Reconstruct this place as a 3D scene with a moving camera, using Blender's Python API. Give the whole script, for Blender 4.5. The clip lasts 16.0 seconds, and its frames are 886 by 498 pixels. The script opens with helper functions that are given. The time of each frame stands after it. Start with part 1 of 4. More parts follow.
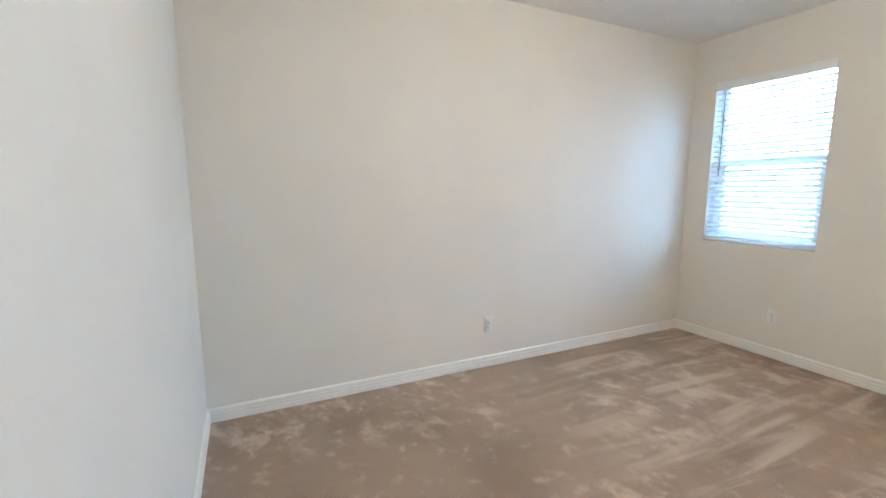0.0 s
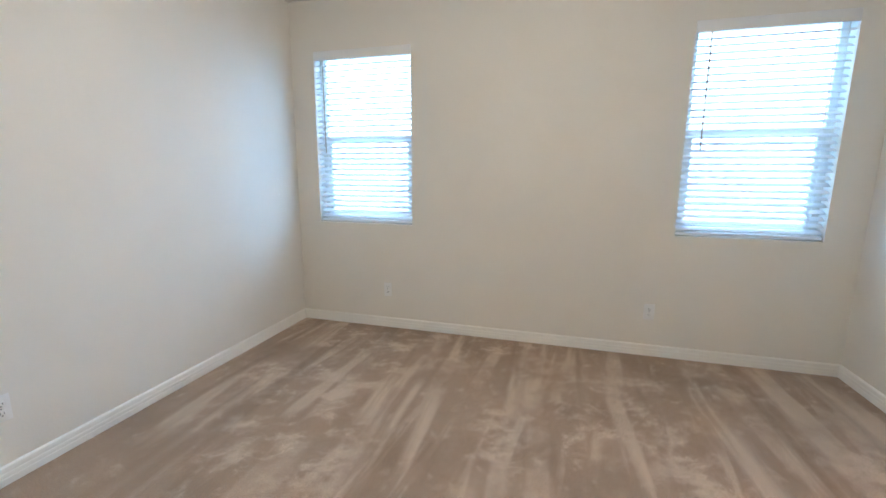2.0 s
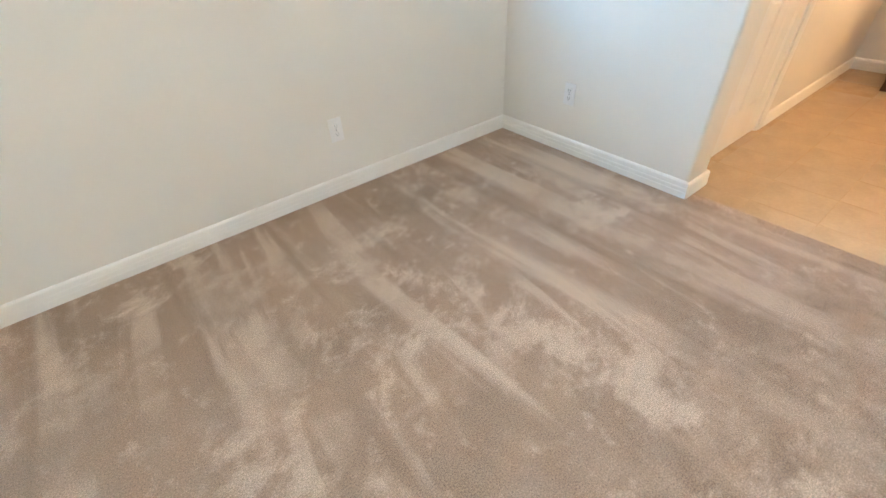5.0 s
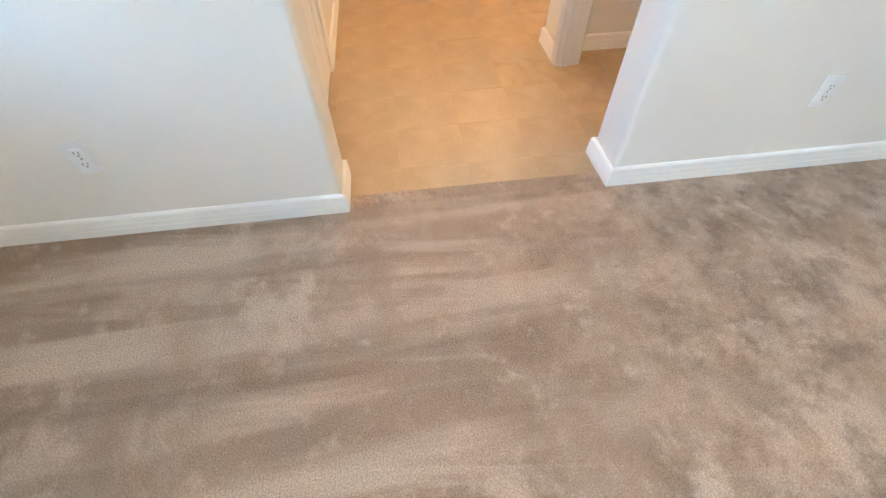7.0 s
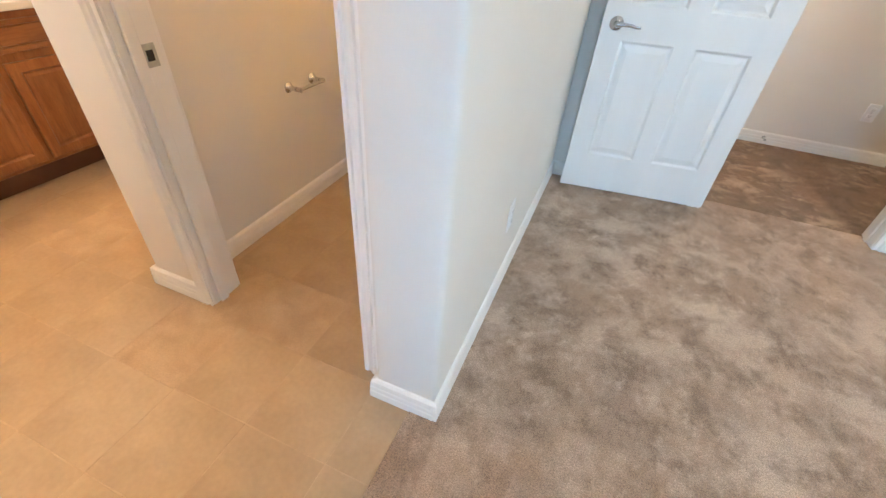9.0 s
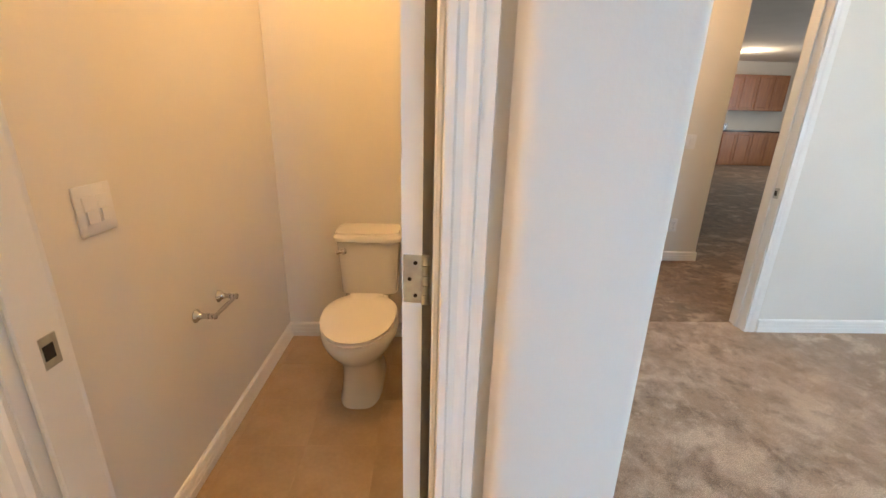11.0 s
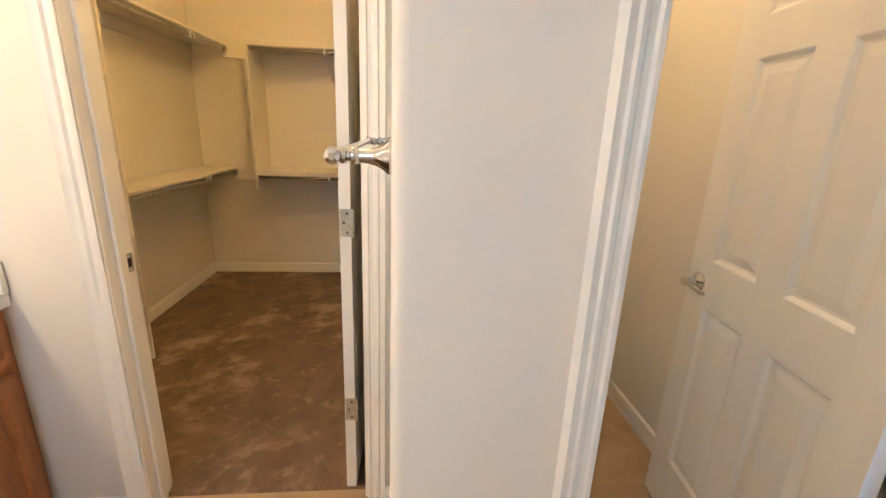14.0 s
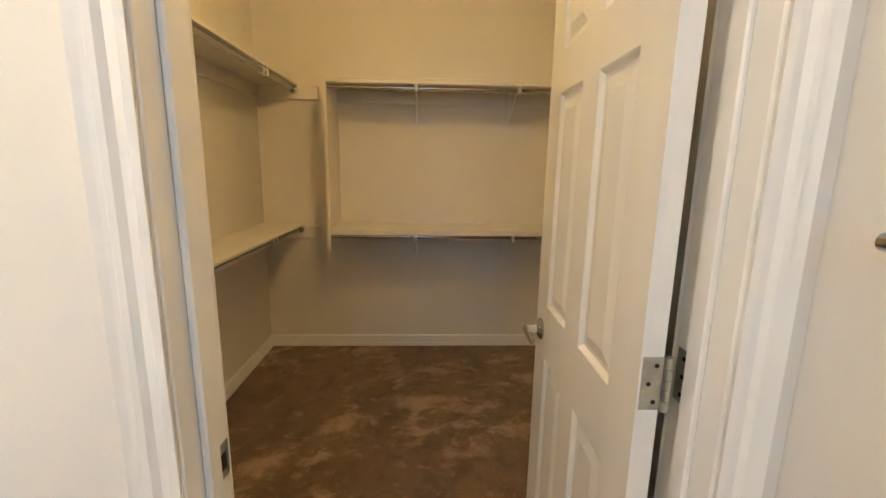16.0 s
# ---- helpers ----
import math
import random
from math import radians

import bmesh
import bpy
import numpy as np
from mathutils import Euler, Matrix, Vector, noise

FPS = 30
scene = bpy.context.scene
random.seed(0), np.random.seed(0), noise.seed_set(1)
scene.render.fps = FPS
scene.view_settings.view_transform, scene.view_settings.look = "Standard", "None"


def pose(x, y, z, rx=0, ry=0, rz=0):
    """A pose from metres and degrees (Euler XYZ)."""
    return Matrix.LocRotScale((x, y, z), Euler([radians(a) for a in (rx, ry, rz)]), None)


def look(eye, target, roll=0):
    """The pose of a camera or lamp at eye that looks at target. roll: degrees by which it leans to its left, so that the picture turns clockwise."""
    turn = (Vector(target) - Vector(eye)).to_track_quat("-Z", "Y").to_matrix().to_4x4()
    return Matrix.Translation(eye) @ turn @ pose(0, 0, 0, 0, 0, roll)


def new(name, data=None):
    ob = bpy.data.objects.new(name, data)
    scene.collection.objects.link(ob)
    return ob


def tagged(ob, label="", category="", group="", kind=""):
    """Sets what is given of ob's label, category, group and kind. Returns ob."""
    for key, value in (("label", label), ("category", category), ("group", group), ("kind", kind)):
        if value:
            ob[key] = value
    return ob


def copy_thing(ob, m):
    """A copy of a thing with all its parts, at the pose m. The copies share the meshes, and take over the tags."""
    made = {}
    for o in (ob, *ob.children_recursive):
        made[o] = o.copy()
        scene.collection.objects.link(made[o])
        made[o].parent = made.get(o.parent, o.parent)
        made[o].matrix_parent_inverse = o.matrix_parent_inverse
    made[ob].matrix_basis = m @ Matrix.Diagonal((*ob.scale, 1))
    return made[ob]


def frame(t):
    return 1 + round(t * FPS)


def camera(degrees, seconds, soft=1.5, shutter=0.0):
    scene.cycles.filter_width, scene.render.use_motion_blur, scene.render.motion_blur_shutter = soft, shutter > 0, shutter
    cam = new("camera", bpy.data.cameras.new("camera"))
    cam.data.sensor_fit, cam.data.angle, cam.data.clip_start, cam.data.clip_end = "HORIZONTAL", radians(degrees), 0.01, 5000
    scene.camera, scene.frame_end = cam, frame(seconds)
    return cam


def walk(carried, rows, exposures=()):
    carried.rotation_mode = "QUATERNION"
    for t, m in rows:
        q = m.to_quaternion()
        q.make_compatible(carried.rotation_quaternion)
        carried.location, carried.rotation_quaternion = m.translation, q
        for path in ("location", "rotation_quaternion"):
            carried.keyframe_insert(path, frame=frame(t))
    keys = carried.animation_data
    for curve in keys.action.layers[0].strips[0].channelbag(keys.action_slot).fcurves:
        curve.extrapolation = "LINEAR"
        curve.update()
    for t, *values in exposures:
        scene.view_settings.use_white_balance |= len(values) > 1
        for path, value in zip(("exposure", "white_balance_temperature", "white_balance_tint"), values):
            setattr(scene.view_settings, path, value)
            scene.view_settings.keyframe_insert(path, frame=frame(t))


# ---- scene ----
PATH = [
    (0, (0.151, -0.023, 1.384), (-1.638, 0.824, 1.1), 0.1),
    (0.5, (0.029, 0.052, 1.323), (-1.661, 1.087, 1.051), 0.4),
    (1, (-0.164, 0.199, 1.332), (-1.529, 1.632, 1.045), -0.2),
    (1.5, (-0.168, 0.416, 1.387), (-1.148, 2.126, 1.045), -0.2),
    (2, (-0.287, 0.586, 1.35), (-0.825, 2.478, 0.988), 0.3),
    (2.5, (-0.362, 0.807, 1.363), (-0.586, 2.746, 0.926), 0.2),
    (3, (-0.557, 1.069, 1.359), (-0.541, 2.986, 0.791), -0.0),
    (5.5, (-0.362, 2.02, 1.15), (0.716, 2.962, -0.246), -3.2),
    (6, (-0.097, 2.113, 1.164), (1.12, 2.713, -0.305), -3.2),
    (6.5, (0.154, 2.251, 1.151), (1.433, 2.487, -0.369), -2.5),
    (7, (0.388, 2.352, 1.164), (1.639, 2.216, -0.39), -1.3),
    (7.5, (0.692, 2.318, 1.164), (1.829, 1.801, -0.398), 0.7),
    (8, (0.903, 2.241, 1.17), (1.872, 1.389, -0.359), 2.2),
    (8.5, (1.115, 2.257, 1.177), (1.87, 1.063, -0.239), 4.0),
    (9, (1.337, 2.217, 1.226), (1.876, 0.741, -0.011), 4.5),
    (9.5, (1.527, 2.095, 1.276), (1.875, 0.407, 0.262), 4.2),
    (9.7, (1.578, 2.065, 1.288), (1.854, 0.314, 0.364), 3.9),
    (11.8, (2.078, 2.015, 1.298), (1.916, 0.117, 0.69), 1.3),
    (12, (2.135, 1.995, 1.298), (1.957, 0.098, 0.692), 1.4),
    (12.5, (2.27, 1.953, 1.308), (2.058, 0.054, 0.716), 1.7),
    (13, (2.438, 1.953, 1.304), (2.214, 0.051, 0.727), 2.3),
    (13.5, (2.65, 1.995, 1.324), (2.434, 0.089, 0.758), 2.2),
    (14, (2.801, 1.941, 1.317), (2.61, 0.028, 0.767), 2.3),
    (14.5, (2.95, 1.781, 1.315), (2.793, -0.14, 0.783), 1.9),
    (15, (3.083, 1.616, 1.321), (2.943, -0.317, 0.826), 1.6),
    (15.5, (3.241, 1.417, 1.334), (3.115, -0.529, 0.891), 1.1),
    (16, (3.325, 1.226, 1.344), (3.24, -0.736, 0.966), 0.9),
]
LIGHT_KEYS = [(0, 0.82, 6300, 10), (1, 0.78, 6300, 10), (2, 0.68, 6250, 10), (3, 0.85, 6500, 10), (5.5, 1.38, 5950, 6), (8, 1.35, 6100, 8), (9, 1.2, 6100, 8),
              (9.7, 1.1, 6200, 9), (11.8, 0.85, 6400, 9), (12.5, 0.75, 6100, 7), (13, 0.82, 5700, 6), (13.5, 0.88, 5400, 4), (14.5, 0.6, 4900, 1), (16, 0.45, 4600, -2)]
cam = camera(93.0, 16.0, soft=1.5)
walk(cam, [(t, look(eye, target, roll)) for t, eye, target, roll in PATH], LIGHT_KEYS)

# ---- world and large lights ----
world = bpy.data.worlds.new("world")
scene.world = world
world.use_nodes = True
wn = world.node_tree.nodes
sky = wn.new("ShaderNodeTexSky")
sky.sky_type = "NISHITA"
sky.sun_disc = False
sky.sun_elevation = radians(41)
sky.sun_rotation = radians(159)
wn["Background"].inputs[1].default_value = 0.12
world.node_tree.links.new(sky.outputs[0], wn["Background"].inputs[0])


def area_light(name, m, w, h, watts, colour, spread=180):
    d = bpy.data.lights.new(name, "AREA")
    d.spread = radians(spread)
    d.shape, d.size, d.size_y, d.energy, d.color = "RECTANGLE", w, h, watts, colour
    ob = new(name, d)
    ob.matrix_world = m
    return ob


def point_light(name, p, watts, colour, r=0.06):
    d = bpy.data.lights.new(name, "POINT")
    d.energy, d.color, d.shadow_soft_size = watts, colour, r
    ob = new(name, d)
    ob.location = p
    return ob


DAY = (0.75, 0.88, 1.0)
NORTH_SKY = (0.25, 0.58, 1.0)
BULB = (1.0, 0.61, 0.31)
for wx, half in ((-1.917, 0.43), (0.9205, 0.4375)):
    # sky light just outside each window, entering between the slats
    area_light("window_sky_light", look((wx, 4.10, 1.63), (wx, 2.8, 1.53)), 2 * half + 0.3, 1.7, 37, NORTH_SKY)
sun_data = bpy.data.lights.new("sun", "SUN")
sun_data.energy, sun_data.angle, sun_data.color = 3.5, radians(0.5), (1.0, 0.97, 0.93)
sun = new("sun", sun_data)
sun.matrix_world = look((0, 0, 0), (-0.35, 0.9, -0.85))
area_light("bath_window_daylight", look((3.6, 2.96, 1.66), (3.6, 1.5, 1.45)), 1.0, 0.9, 4.5, DAY)
# Fill for the far room, through an unseen window opening added for it.
area_light("far_room_fill_light", look((-9.3, -4.5, 1.5), (-5, -4.5, 1.2)), 2.4, 1.7, 70, DAY)
point_light("vanity_bulb_light", (4.30, 1.30, 2.02), 14, BULB)
point_light("vanity_bulb_light", (4.30, 2.25, 2.02), 14, BULB)
point_light("toilet_room_light", (2.19, 0.55, 2.52), 11, (1.0, 0.55, 0.20), 0.1)
point_light("closet_light", (3.25, -0.10, 2.50), 20, (1.0, 0.50, 0.11), 0.1)
point_light("bedroom_light", (-0.5, 1.6, 2.42), 27, (1.0, 0.945, 0.85), 0.12)
point_light("hall_light", (0.3, -1.0, 2.52), 14, BULB, 0.1)
# Bare point light added to brighten the kitchen; it has no fixture.
point_light("kitchen_fill_light", (-5.3, -8.2, 2.5), 22, (1.0, 0.75, 0.5), 0.1)


# ---- materials ----
def mat(name, a, b=None, rough=0.6, metal=0.0, scale=6.0, grain=0.0, grain_scale=300.0, bump=0.0, stretch=(1, 1, 1), lo=0.35, hi=0.65,
        piece=0.0, coat=0.0):
    """Two colours mixed by soft patches, with fine grain in colour and relief."""
    m = bpy.data.materials.new(name)
    m.use_nodes = True
    n, l = m.node_tree.nodes, m.node_tree.links
    p = n["Principled BSDF"]
    p.inputs["Roughness"].default_value = rough
    p.inputs["Metallic"].default_value = metal
    p.inputs["Coat Weight"].default_value = coat
    b = b or tuple(min(1, v * 1.06) for v in a)
    co = n.new("ShaderNodeTexCoord")
    mp = n.new("ShaderNodeMapping")
    mp.inputs["Scale"].default_value = stretch
    l.new(co.outputs["Object"], mp.inputs[0])
    no = n.new("ShaderNodeTexNoise")
    no.inputs["Scale"].default_value = scale
    no.inputs["Detail"].default_value = 5
    no.inputs["Distortion"].default_value = 0.4
    l.new(mp.outputs[0], no.inputs["Vector"])
    ra = n.new("ShaderNodeMapRange")
    ra.inputs[1].default_value, ra.inputs[2].default_value = lo, hi
    l.new(no.outputs[0], ra.inputs[0])
    mx = n.new("ShaderNodeMix")
    mx.data_type = "RGBA"
    mx.inputs[6].default_value, mx.inputs[7].default_value = (*a, 1), (*b, 1)
    l.new(ra.outputs[0], mx.inputs[0])
    out = mx.outputs[2]
    g = n.new("ShaderNodeTexNoise")
    g.inputs["Scale"].default_value = grain_scale
    g.inputs["Detail"].default_value = 3
    l.new(mp.outputs[0], g.inputs["Vector"])
    if grain:
        gr = n.new("ShaderNodeMapRange")
        gr.inputs[1].default_value, gr.inputs[2].default_value = 0.3, 0.7
        gr.inputs[3].default_value, gr.inputs[4].default_value = 1 - grain, 1 + grain
        l.new(g.outputs[0], gr.inputs[0])
        hs = n.new("ShaderNodeHueSaturation")
        l.new(out, hs.inputs["Color"])
        l.new(gr.outputs[0], hs.inputs["Value"])
        out = hs.outputs[0]
    if piece:
        oi = n.new("ShaderNodeObjectInfo")
        pr = n.new("ShaderNodeMapRange")
        pr.inputs[3].default_value, pr.inputs[4].default_value = 1 - piece, 1 + piece
        l.new(oi.outputs["Random"], pr.inputs[0])
        h2 = n.new("ShaderNodeHueSaturation")
        l.new(out, h2.inputs["Color"])
        l.new(pr.outputs[0], h2.inputs["Value"])
        out = h2.outputs[0]
    l.new(out, p.inputs["Base Color"])
    if bump:
        bp = n.new("ShaderNodeBump")
        bp.inputs["Strength"].default_value = bump
        bp.inputs["Distance"].default_value = 0.004
        l.new(g.outputs[0], bp.inputs["Height"])
        l.new(bp.outputs[0], p.inputs["Normal"])
    return m


def carpet_material(name, dark, mid, light, lanes):
    """Cut-pile carpet: soft shade, brushed scuffs, footprints, vacuum lanes along y, and tuft speckle."""
    m = bpy.data.materials.new(name)
    m.use_nodes = True
    n, l = m.node_tree.nodes, m.node_tree.links
    p = n["Principled BSDF"]
    p.inputs["Roughness"].default_value = 0.95
    p.inputs["Sheen Weight"].default_value = 0.12
    co = n.new("ShaderNodeTexCoord")

    def patches(scale, lo, hi, amount=1.0, detail=3, rough=0.5, turn=0.0, warp=0.0, shift=0.0):
        mp = n.new("ShaderNodeMapping")
        mp.vector_type = "TEXTURE"
        mp.inputs["Rotation"].default_value = (0, 0, radians(turn))
        mp.inputs["Location"].default_value = (shift, shift * 0.7, 0)
        mp.inputs["Scale"].default_value = (1 / scale[0], 1 / scale[1], 1)
        no = n.new("ShaderNodeTexNoise")
        no.inputs["Scale"].default_value = 1.0
        no.inputs["Detail"].default_value, no.inputs["Roughness"].default_value = detail, rough
        no.inputs["Distortion"].default_value = warp
        ra = n.new("ShaderNodeMapRange")
        ra.interpolation_type = "SMOOTHSTEP"
        ra.inputs[1].default_value, ra.inputs[2].default_value, ra.inputs[4].default_value = lo, hi, amount
        l.new(co.outputs["Object"], mp.inputs[0])
        l.new(mp.outputs[0], no.inputs["Vector"])
        l.new(no.outputs[0], ra.inputs[0])
        return ra.outputs[0]

    def times(u, v):
        k = n.new("ShaderNodeMath")
        k.operation = "MULTIPLY"
        l.new(u, k.inputs[0])
        l.new(v, k.inputs[1])
        return k.outputs[0]

    def along(axis, lo, hi):
        sp = n.new("ShaderNodeSeparateXYZ")
        ra = n.new("ShaderNodeMapRange")
        ra.inputs[1].default_value, ra.inputs[2].default_value = lo, hi
        l.new(co.outputs["Object"], sp.inputs[0])
        l.new(sp.outputs[axis], ra.inputs[0])
        return ra.outputs[0]

    def over(prev, colour, fac):
        mx = n.new("ShaderNodeMix")
        mx.data_type = "RGBA"
        mx.inputs[7].default_value = (*colour, 1)
        l.new(fac, mx.inputs[0])
        if isinstance(prev, tuple):
            mx.inputs[6].default_value = (*prev, 1)
        else:
            l.new(prev, mx.inputs[6])
        return mx.outputs[2]

    c = over(mid, dark, patches((1.6, 1.6), 0.42, 0.72, 0.5, 3))
    trodden = patches((7.2, 6.0), 0.44, 0.66, 0.85, 8, 0.74)
    if lanes:
        worn = times(along("Y", 2.6, 1.3), along("X", -1.1, 0.3))
        trodden = times(trodden, worn)
        c = over(c, light, times(patches((4.2, 3.6), 0.40, 0.66, 0.65, 8, 0.72, shift=4.0), worn))
    c = over(c, dark, trodden)
    c = over(c, light, times(patches((3.6, 4.8), 0.48, 0.64, 0.9, 6, 0.7, 20, 0.2, 3.0), patches((1.1, 1.1), 0.40, 0.60, 1.0, 1, shift=7.0)))
    c = over(c, light, patches((11, 9), 0.54, 0.70, 0.5, 5, 0.65, -15))
    if lanes:
        far = along("Y", 1.3, 2.4)
        c = over(c, light, times(times(patches((4.3, 0.26), 0.51, 0.61, 0.85, 4, 0.5, 3), patches((1.6, 1.3), 0.36, 0.58, 1.0, 4, 0.6, shift=2.0)), far))
        c = over(c, light, times(times(patches((9.5, 0.5), 0.53, 0.63, 0.65, 4, 0.5, -6), patches((1.3, 1.8), 0.40, 0.60, 1.0, 4, 0.6, shift=11.0)), far))
        c = over(c, dark, times(patches((5.5, 0.35), 0.52, 0.66, 0.4, 3, 0.5, 1, shift=5.0), far))
    tuft = n.new("ShaderNodeTexNoise")
    tuft.inputs["Scale"].default_value, tuft.inputs["Detail"].default_value, tuft.inputs["Roughness"].default_value = 225, 5, 0.78
    l.new(co.outputs["Object"], tuft.inputs["Vector"])
    ra = n.new("ShaderNodeMapRange")
    ra.inputs[1].default_value, ra.inputs[2].default_value, ra.inputs[3].default_value, ra.inputs[4].default_value = 0.32, 0.68, 0.42, 1.58
    hs = n.new("ShaderNodeHueSaturation")
    l.new(tuft.outputs[0], ra.inputs[0])
    l.new(ra.outputs[0], hs.inputs["Value"])
    l.new(c, hs.inputs["Color"])
    l.new(hs.outputs[0], p.inputs["Base Color"])
    bp = n.new("ShaderNodeBump")
    bp.inputs["Strength"].default_value, bp.inputs["Distance"].default_value = 0.8, 0.006
    l.new(tuft.outputs[0], bp.inputs["Height"])
    l.new(bp.outputs[0], p.inputs["Normal"])
    return m


M_WALL = mat("cream_wall_paint", (0.76, 0.725, 0.655), (0.79, 0.755, 0.685), rough=0.75, scale=1.5, grain_scale=90, bump=0.12)
M_CEIL = mat("white_ceiling_paint", (0.80, 0.79, 0.76), rough=0.9, scale=2, grain_scale=70, bump=0.2)
M_TRIM = mat("white_trim_paint", (0.84, 0.82, 0.77), (0.87, 0.85, 0.80), rough=0.38, scale=5, grain_scale=60, bump=0.03)
M_DOOR = mat("white_door_paint", (0.78, 0.77, 0.73), (0.82, 0.81, 0.77), rough=0.42, scale=5, grain_scale=150, bump=0.04, stretch=(1, 1, 0.1))
M_CARPET = carpet_material("brown_carpet", (0.200, 0.134, 0.085), (0.385, 0.268, 0.182), (0.61, 0.468, 0.348), True)
# Same carpet, with the dimness of closet and hall put into its colours.
M_CARPET_SHADED = carpet_material("brown_carpet_shaded", (0.120, 0.072, 0.036), (0.215, 0.138, 0.078), (0.45, 0.325, 0.215), False)
M_TILE = mat("beige_floor_tile", (0.37, 0.262, 0.155), (0.43, 0.312, 0.19), rough=0.36, scale=5, grain=0.05, grain_scale=60, bump=0.05, piece=0.03)
M_GROUT = mat("tile_grout", (0.40, 0.285, 0.175), (0.47, 0.345, 0.22), rough=0.9, scale=9, grain=0.1, bump=0.2)
M_PORC = mat("white_porcelain", (0.80, 0.79, 0.76), (0.82, 0.81, 0.78), rough=0.12, scale=3, coat=0.4)
M_SEAT = mat("white_seat_plastic", (0.82, 0.80, 0.77), (0.84, 0.82, 0.79), rough=0.25, scale=3)
M_CHROME = mat("polished_chrome", (0.54, 0.545, 0.55), (0.60, 0.605, 0.61), rough=0.08, metal=1.0, scale=20)
M_NICKEL = mat("brushed_steel", (0.46, 0.45, 0.43), (0.56, 0.60, 0.53), rough=0.36, metal=1.0, scale=40)
# Near-black for screw heads, and for the shade inside latch holes.
M_DARK = mat("dark_recess", (0.02, 0.017, 0.014), rough=0.8)
M_PLATE = mat("white_plate_plastic", (0.80, 0.79, 0.77), (0.82, 0.81, 0.79), rough=0.35)
M_SLOT = mat("outlet_slot_shadow", (0.10, 0.09, 0.08), rough=0.6)
M_SLAT = mat("white_blind_slat", (0.80, 0.80, 0.80), (0.84, 0.84, 0.84), rough=0.4, scale=3)
M_WOOD = mat("honey_maple_wood", (0.27, 0.10, 0.030), (0.37, 0.150, 0.048), rough=0.38, scale=4, grain=0.12, grain_scale=35, bump=0.05,
             stretch=(6, 6, 0.7))
M_WOODX = mat("honey_maple_drawer_wood", (0.27, 0.10, 0.030), (0.37, 0.150, 0.048), rough=0.38, scale=4, grain=0.12, grain_scale=35,
              bump=0.05, stretch=(6, 0.7, 6))
M_TOE = mat("dark_toe_kick_wood", (0.10, 0.035, 0.014), (0.13, 0.05, 0.02), rough=0.6)
M_COUNTER = mat("white_cultured_marble", (0.82, 0.81, 0.79), (0.86, 0.85, 0.83), rough=0.15, scale=2)
M_SHELF = mat("white_shelf_paint", (0.76, 0.72, 0.65), (0.80, 0.76, 0.69), rough=0.5, scale=3)
M_STEEL = mat("stainless_steel", (0.42, 0.42, 0.42), rough=0.3, metal=1.0)
M_BLACK = mat("black_glass", (0.015, 0.015, 0.017), rough=0.1)
M_GLASS = bpy.data.materials.new("clear_window_glass")
M_GLASS.use_nodes = True
_g = M_GLASS.node_tree.nodes["Principled BSDF"]
_g.inputs["Transmission Weight"].default_value, _g.inputs["Roughness"].default_value, _g.inputs["IOR"].default_value = 1.0, 0.0, 1.02
M_GLOW = bpy.data.materials.new("lit_frosted_glass")
M_GLOW.use_nodes = True
_g = M_GLOW.node_tree.nodes["Principled BSDF"]
_g.inputs["Emission Color"].default_value, _g.inputs["Emission Strength"].default_value = (1.0, 0.7, 0.4, 1), 4.0


# ---- mesh helpers ----
def finish(name, bm, material, parent=None, smooth=False):
    bmesh.ops.recalc_face_normals(bm, faces=bm.faces)
    me = bpy.data.meshes.new(name)
    bm.to_mesh(me)
    bm.free()
    me.materials.append(material)
    if smooth:
        me.polygons.foreach_set("use_smooth", [True] * len(me.polygons))
        me.set_sharp_from_angle(angle=radians(35))
    ob = new(name, me)
    if parent:
        ob.parent = parent
    return ob


def add_box(bm, lo, hi, bevel=0.0, seg=2):
    lo, hi = [min(a, b) for a, b in zip(lo, hi)], [max(a, b) for a, b in zip(lo, hi)]
    v = bmesh.ops.create_cube(bm, size=1)["verts"]
    for q in v:
        q.co = [l + (c + 0.5) * (h - l) for c, l, h in zip(q.co, lo, hi)]
    if bevel:
        edges = list({e for q in v for e in q.link_edges})
        bmesh.ops.bevel(bm, geom=edges, offset=bevel, segments=seg, affect="EDGES", profile=0.5)


def box(name, lo, hi, material, parent=None, bevel=0.0, seg=2):
    bm = bmesh.new()
    add_box(bm, lo, hi, bevel, seg)
    return finish(name, bm, material, parent, smooth=bevel > 0)


def add_tube(bm, a, b, r0, r1=None, n=16):
    a, b = Vector(a), Vector(b)
    m = Matrix.Translation((a + b) / 2) @ (b - a).to_track_quat("Z", "Y").to_matrix().to_4x4()
    bmesh.ops.create_cone(bm, cap_ends=True, segments=n, radius1=r0, radius2=r0 if r1 is None else r1, depth=(b - a).length, matrix=m)


def add_lathe(bm, base, axis, profile, n=20):
    """A turned shape: profile of (distance along axis, radius)."""
    base, axis = Vector(base), Vector(axis).normalized()
    q = axis.to_track_quat("Z", "Y")
    rings = []
    for d, r in profile:
        rings.append([bm.verts.new(base + axis * d + q @ Vector((r * math.cos(k * math.tau / n), r * math.sin(k * math.tau / n), 0))) for k in range(n)])
    for s, t in zip(rings, rings[1:]):
        for k in range(n):
            bm.faces.new((s[k], s[(k + 1) % n], t[(k + 1) % n], t[k]))
    bm.faces.new(rings[0][::-1])
    bm.faces.new(rings[-1])


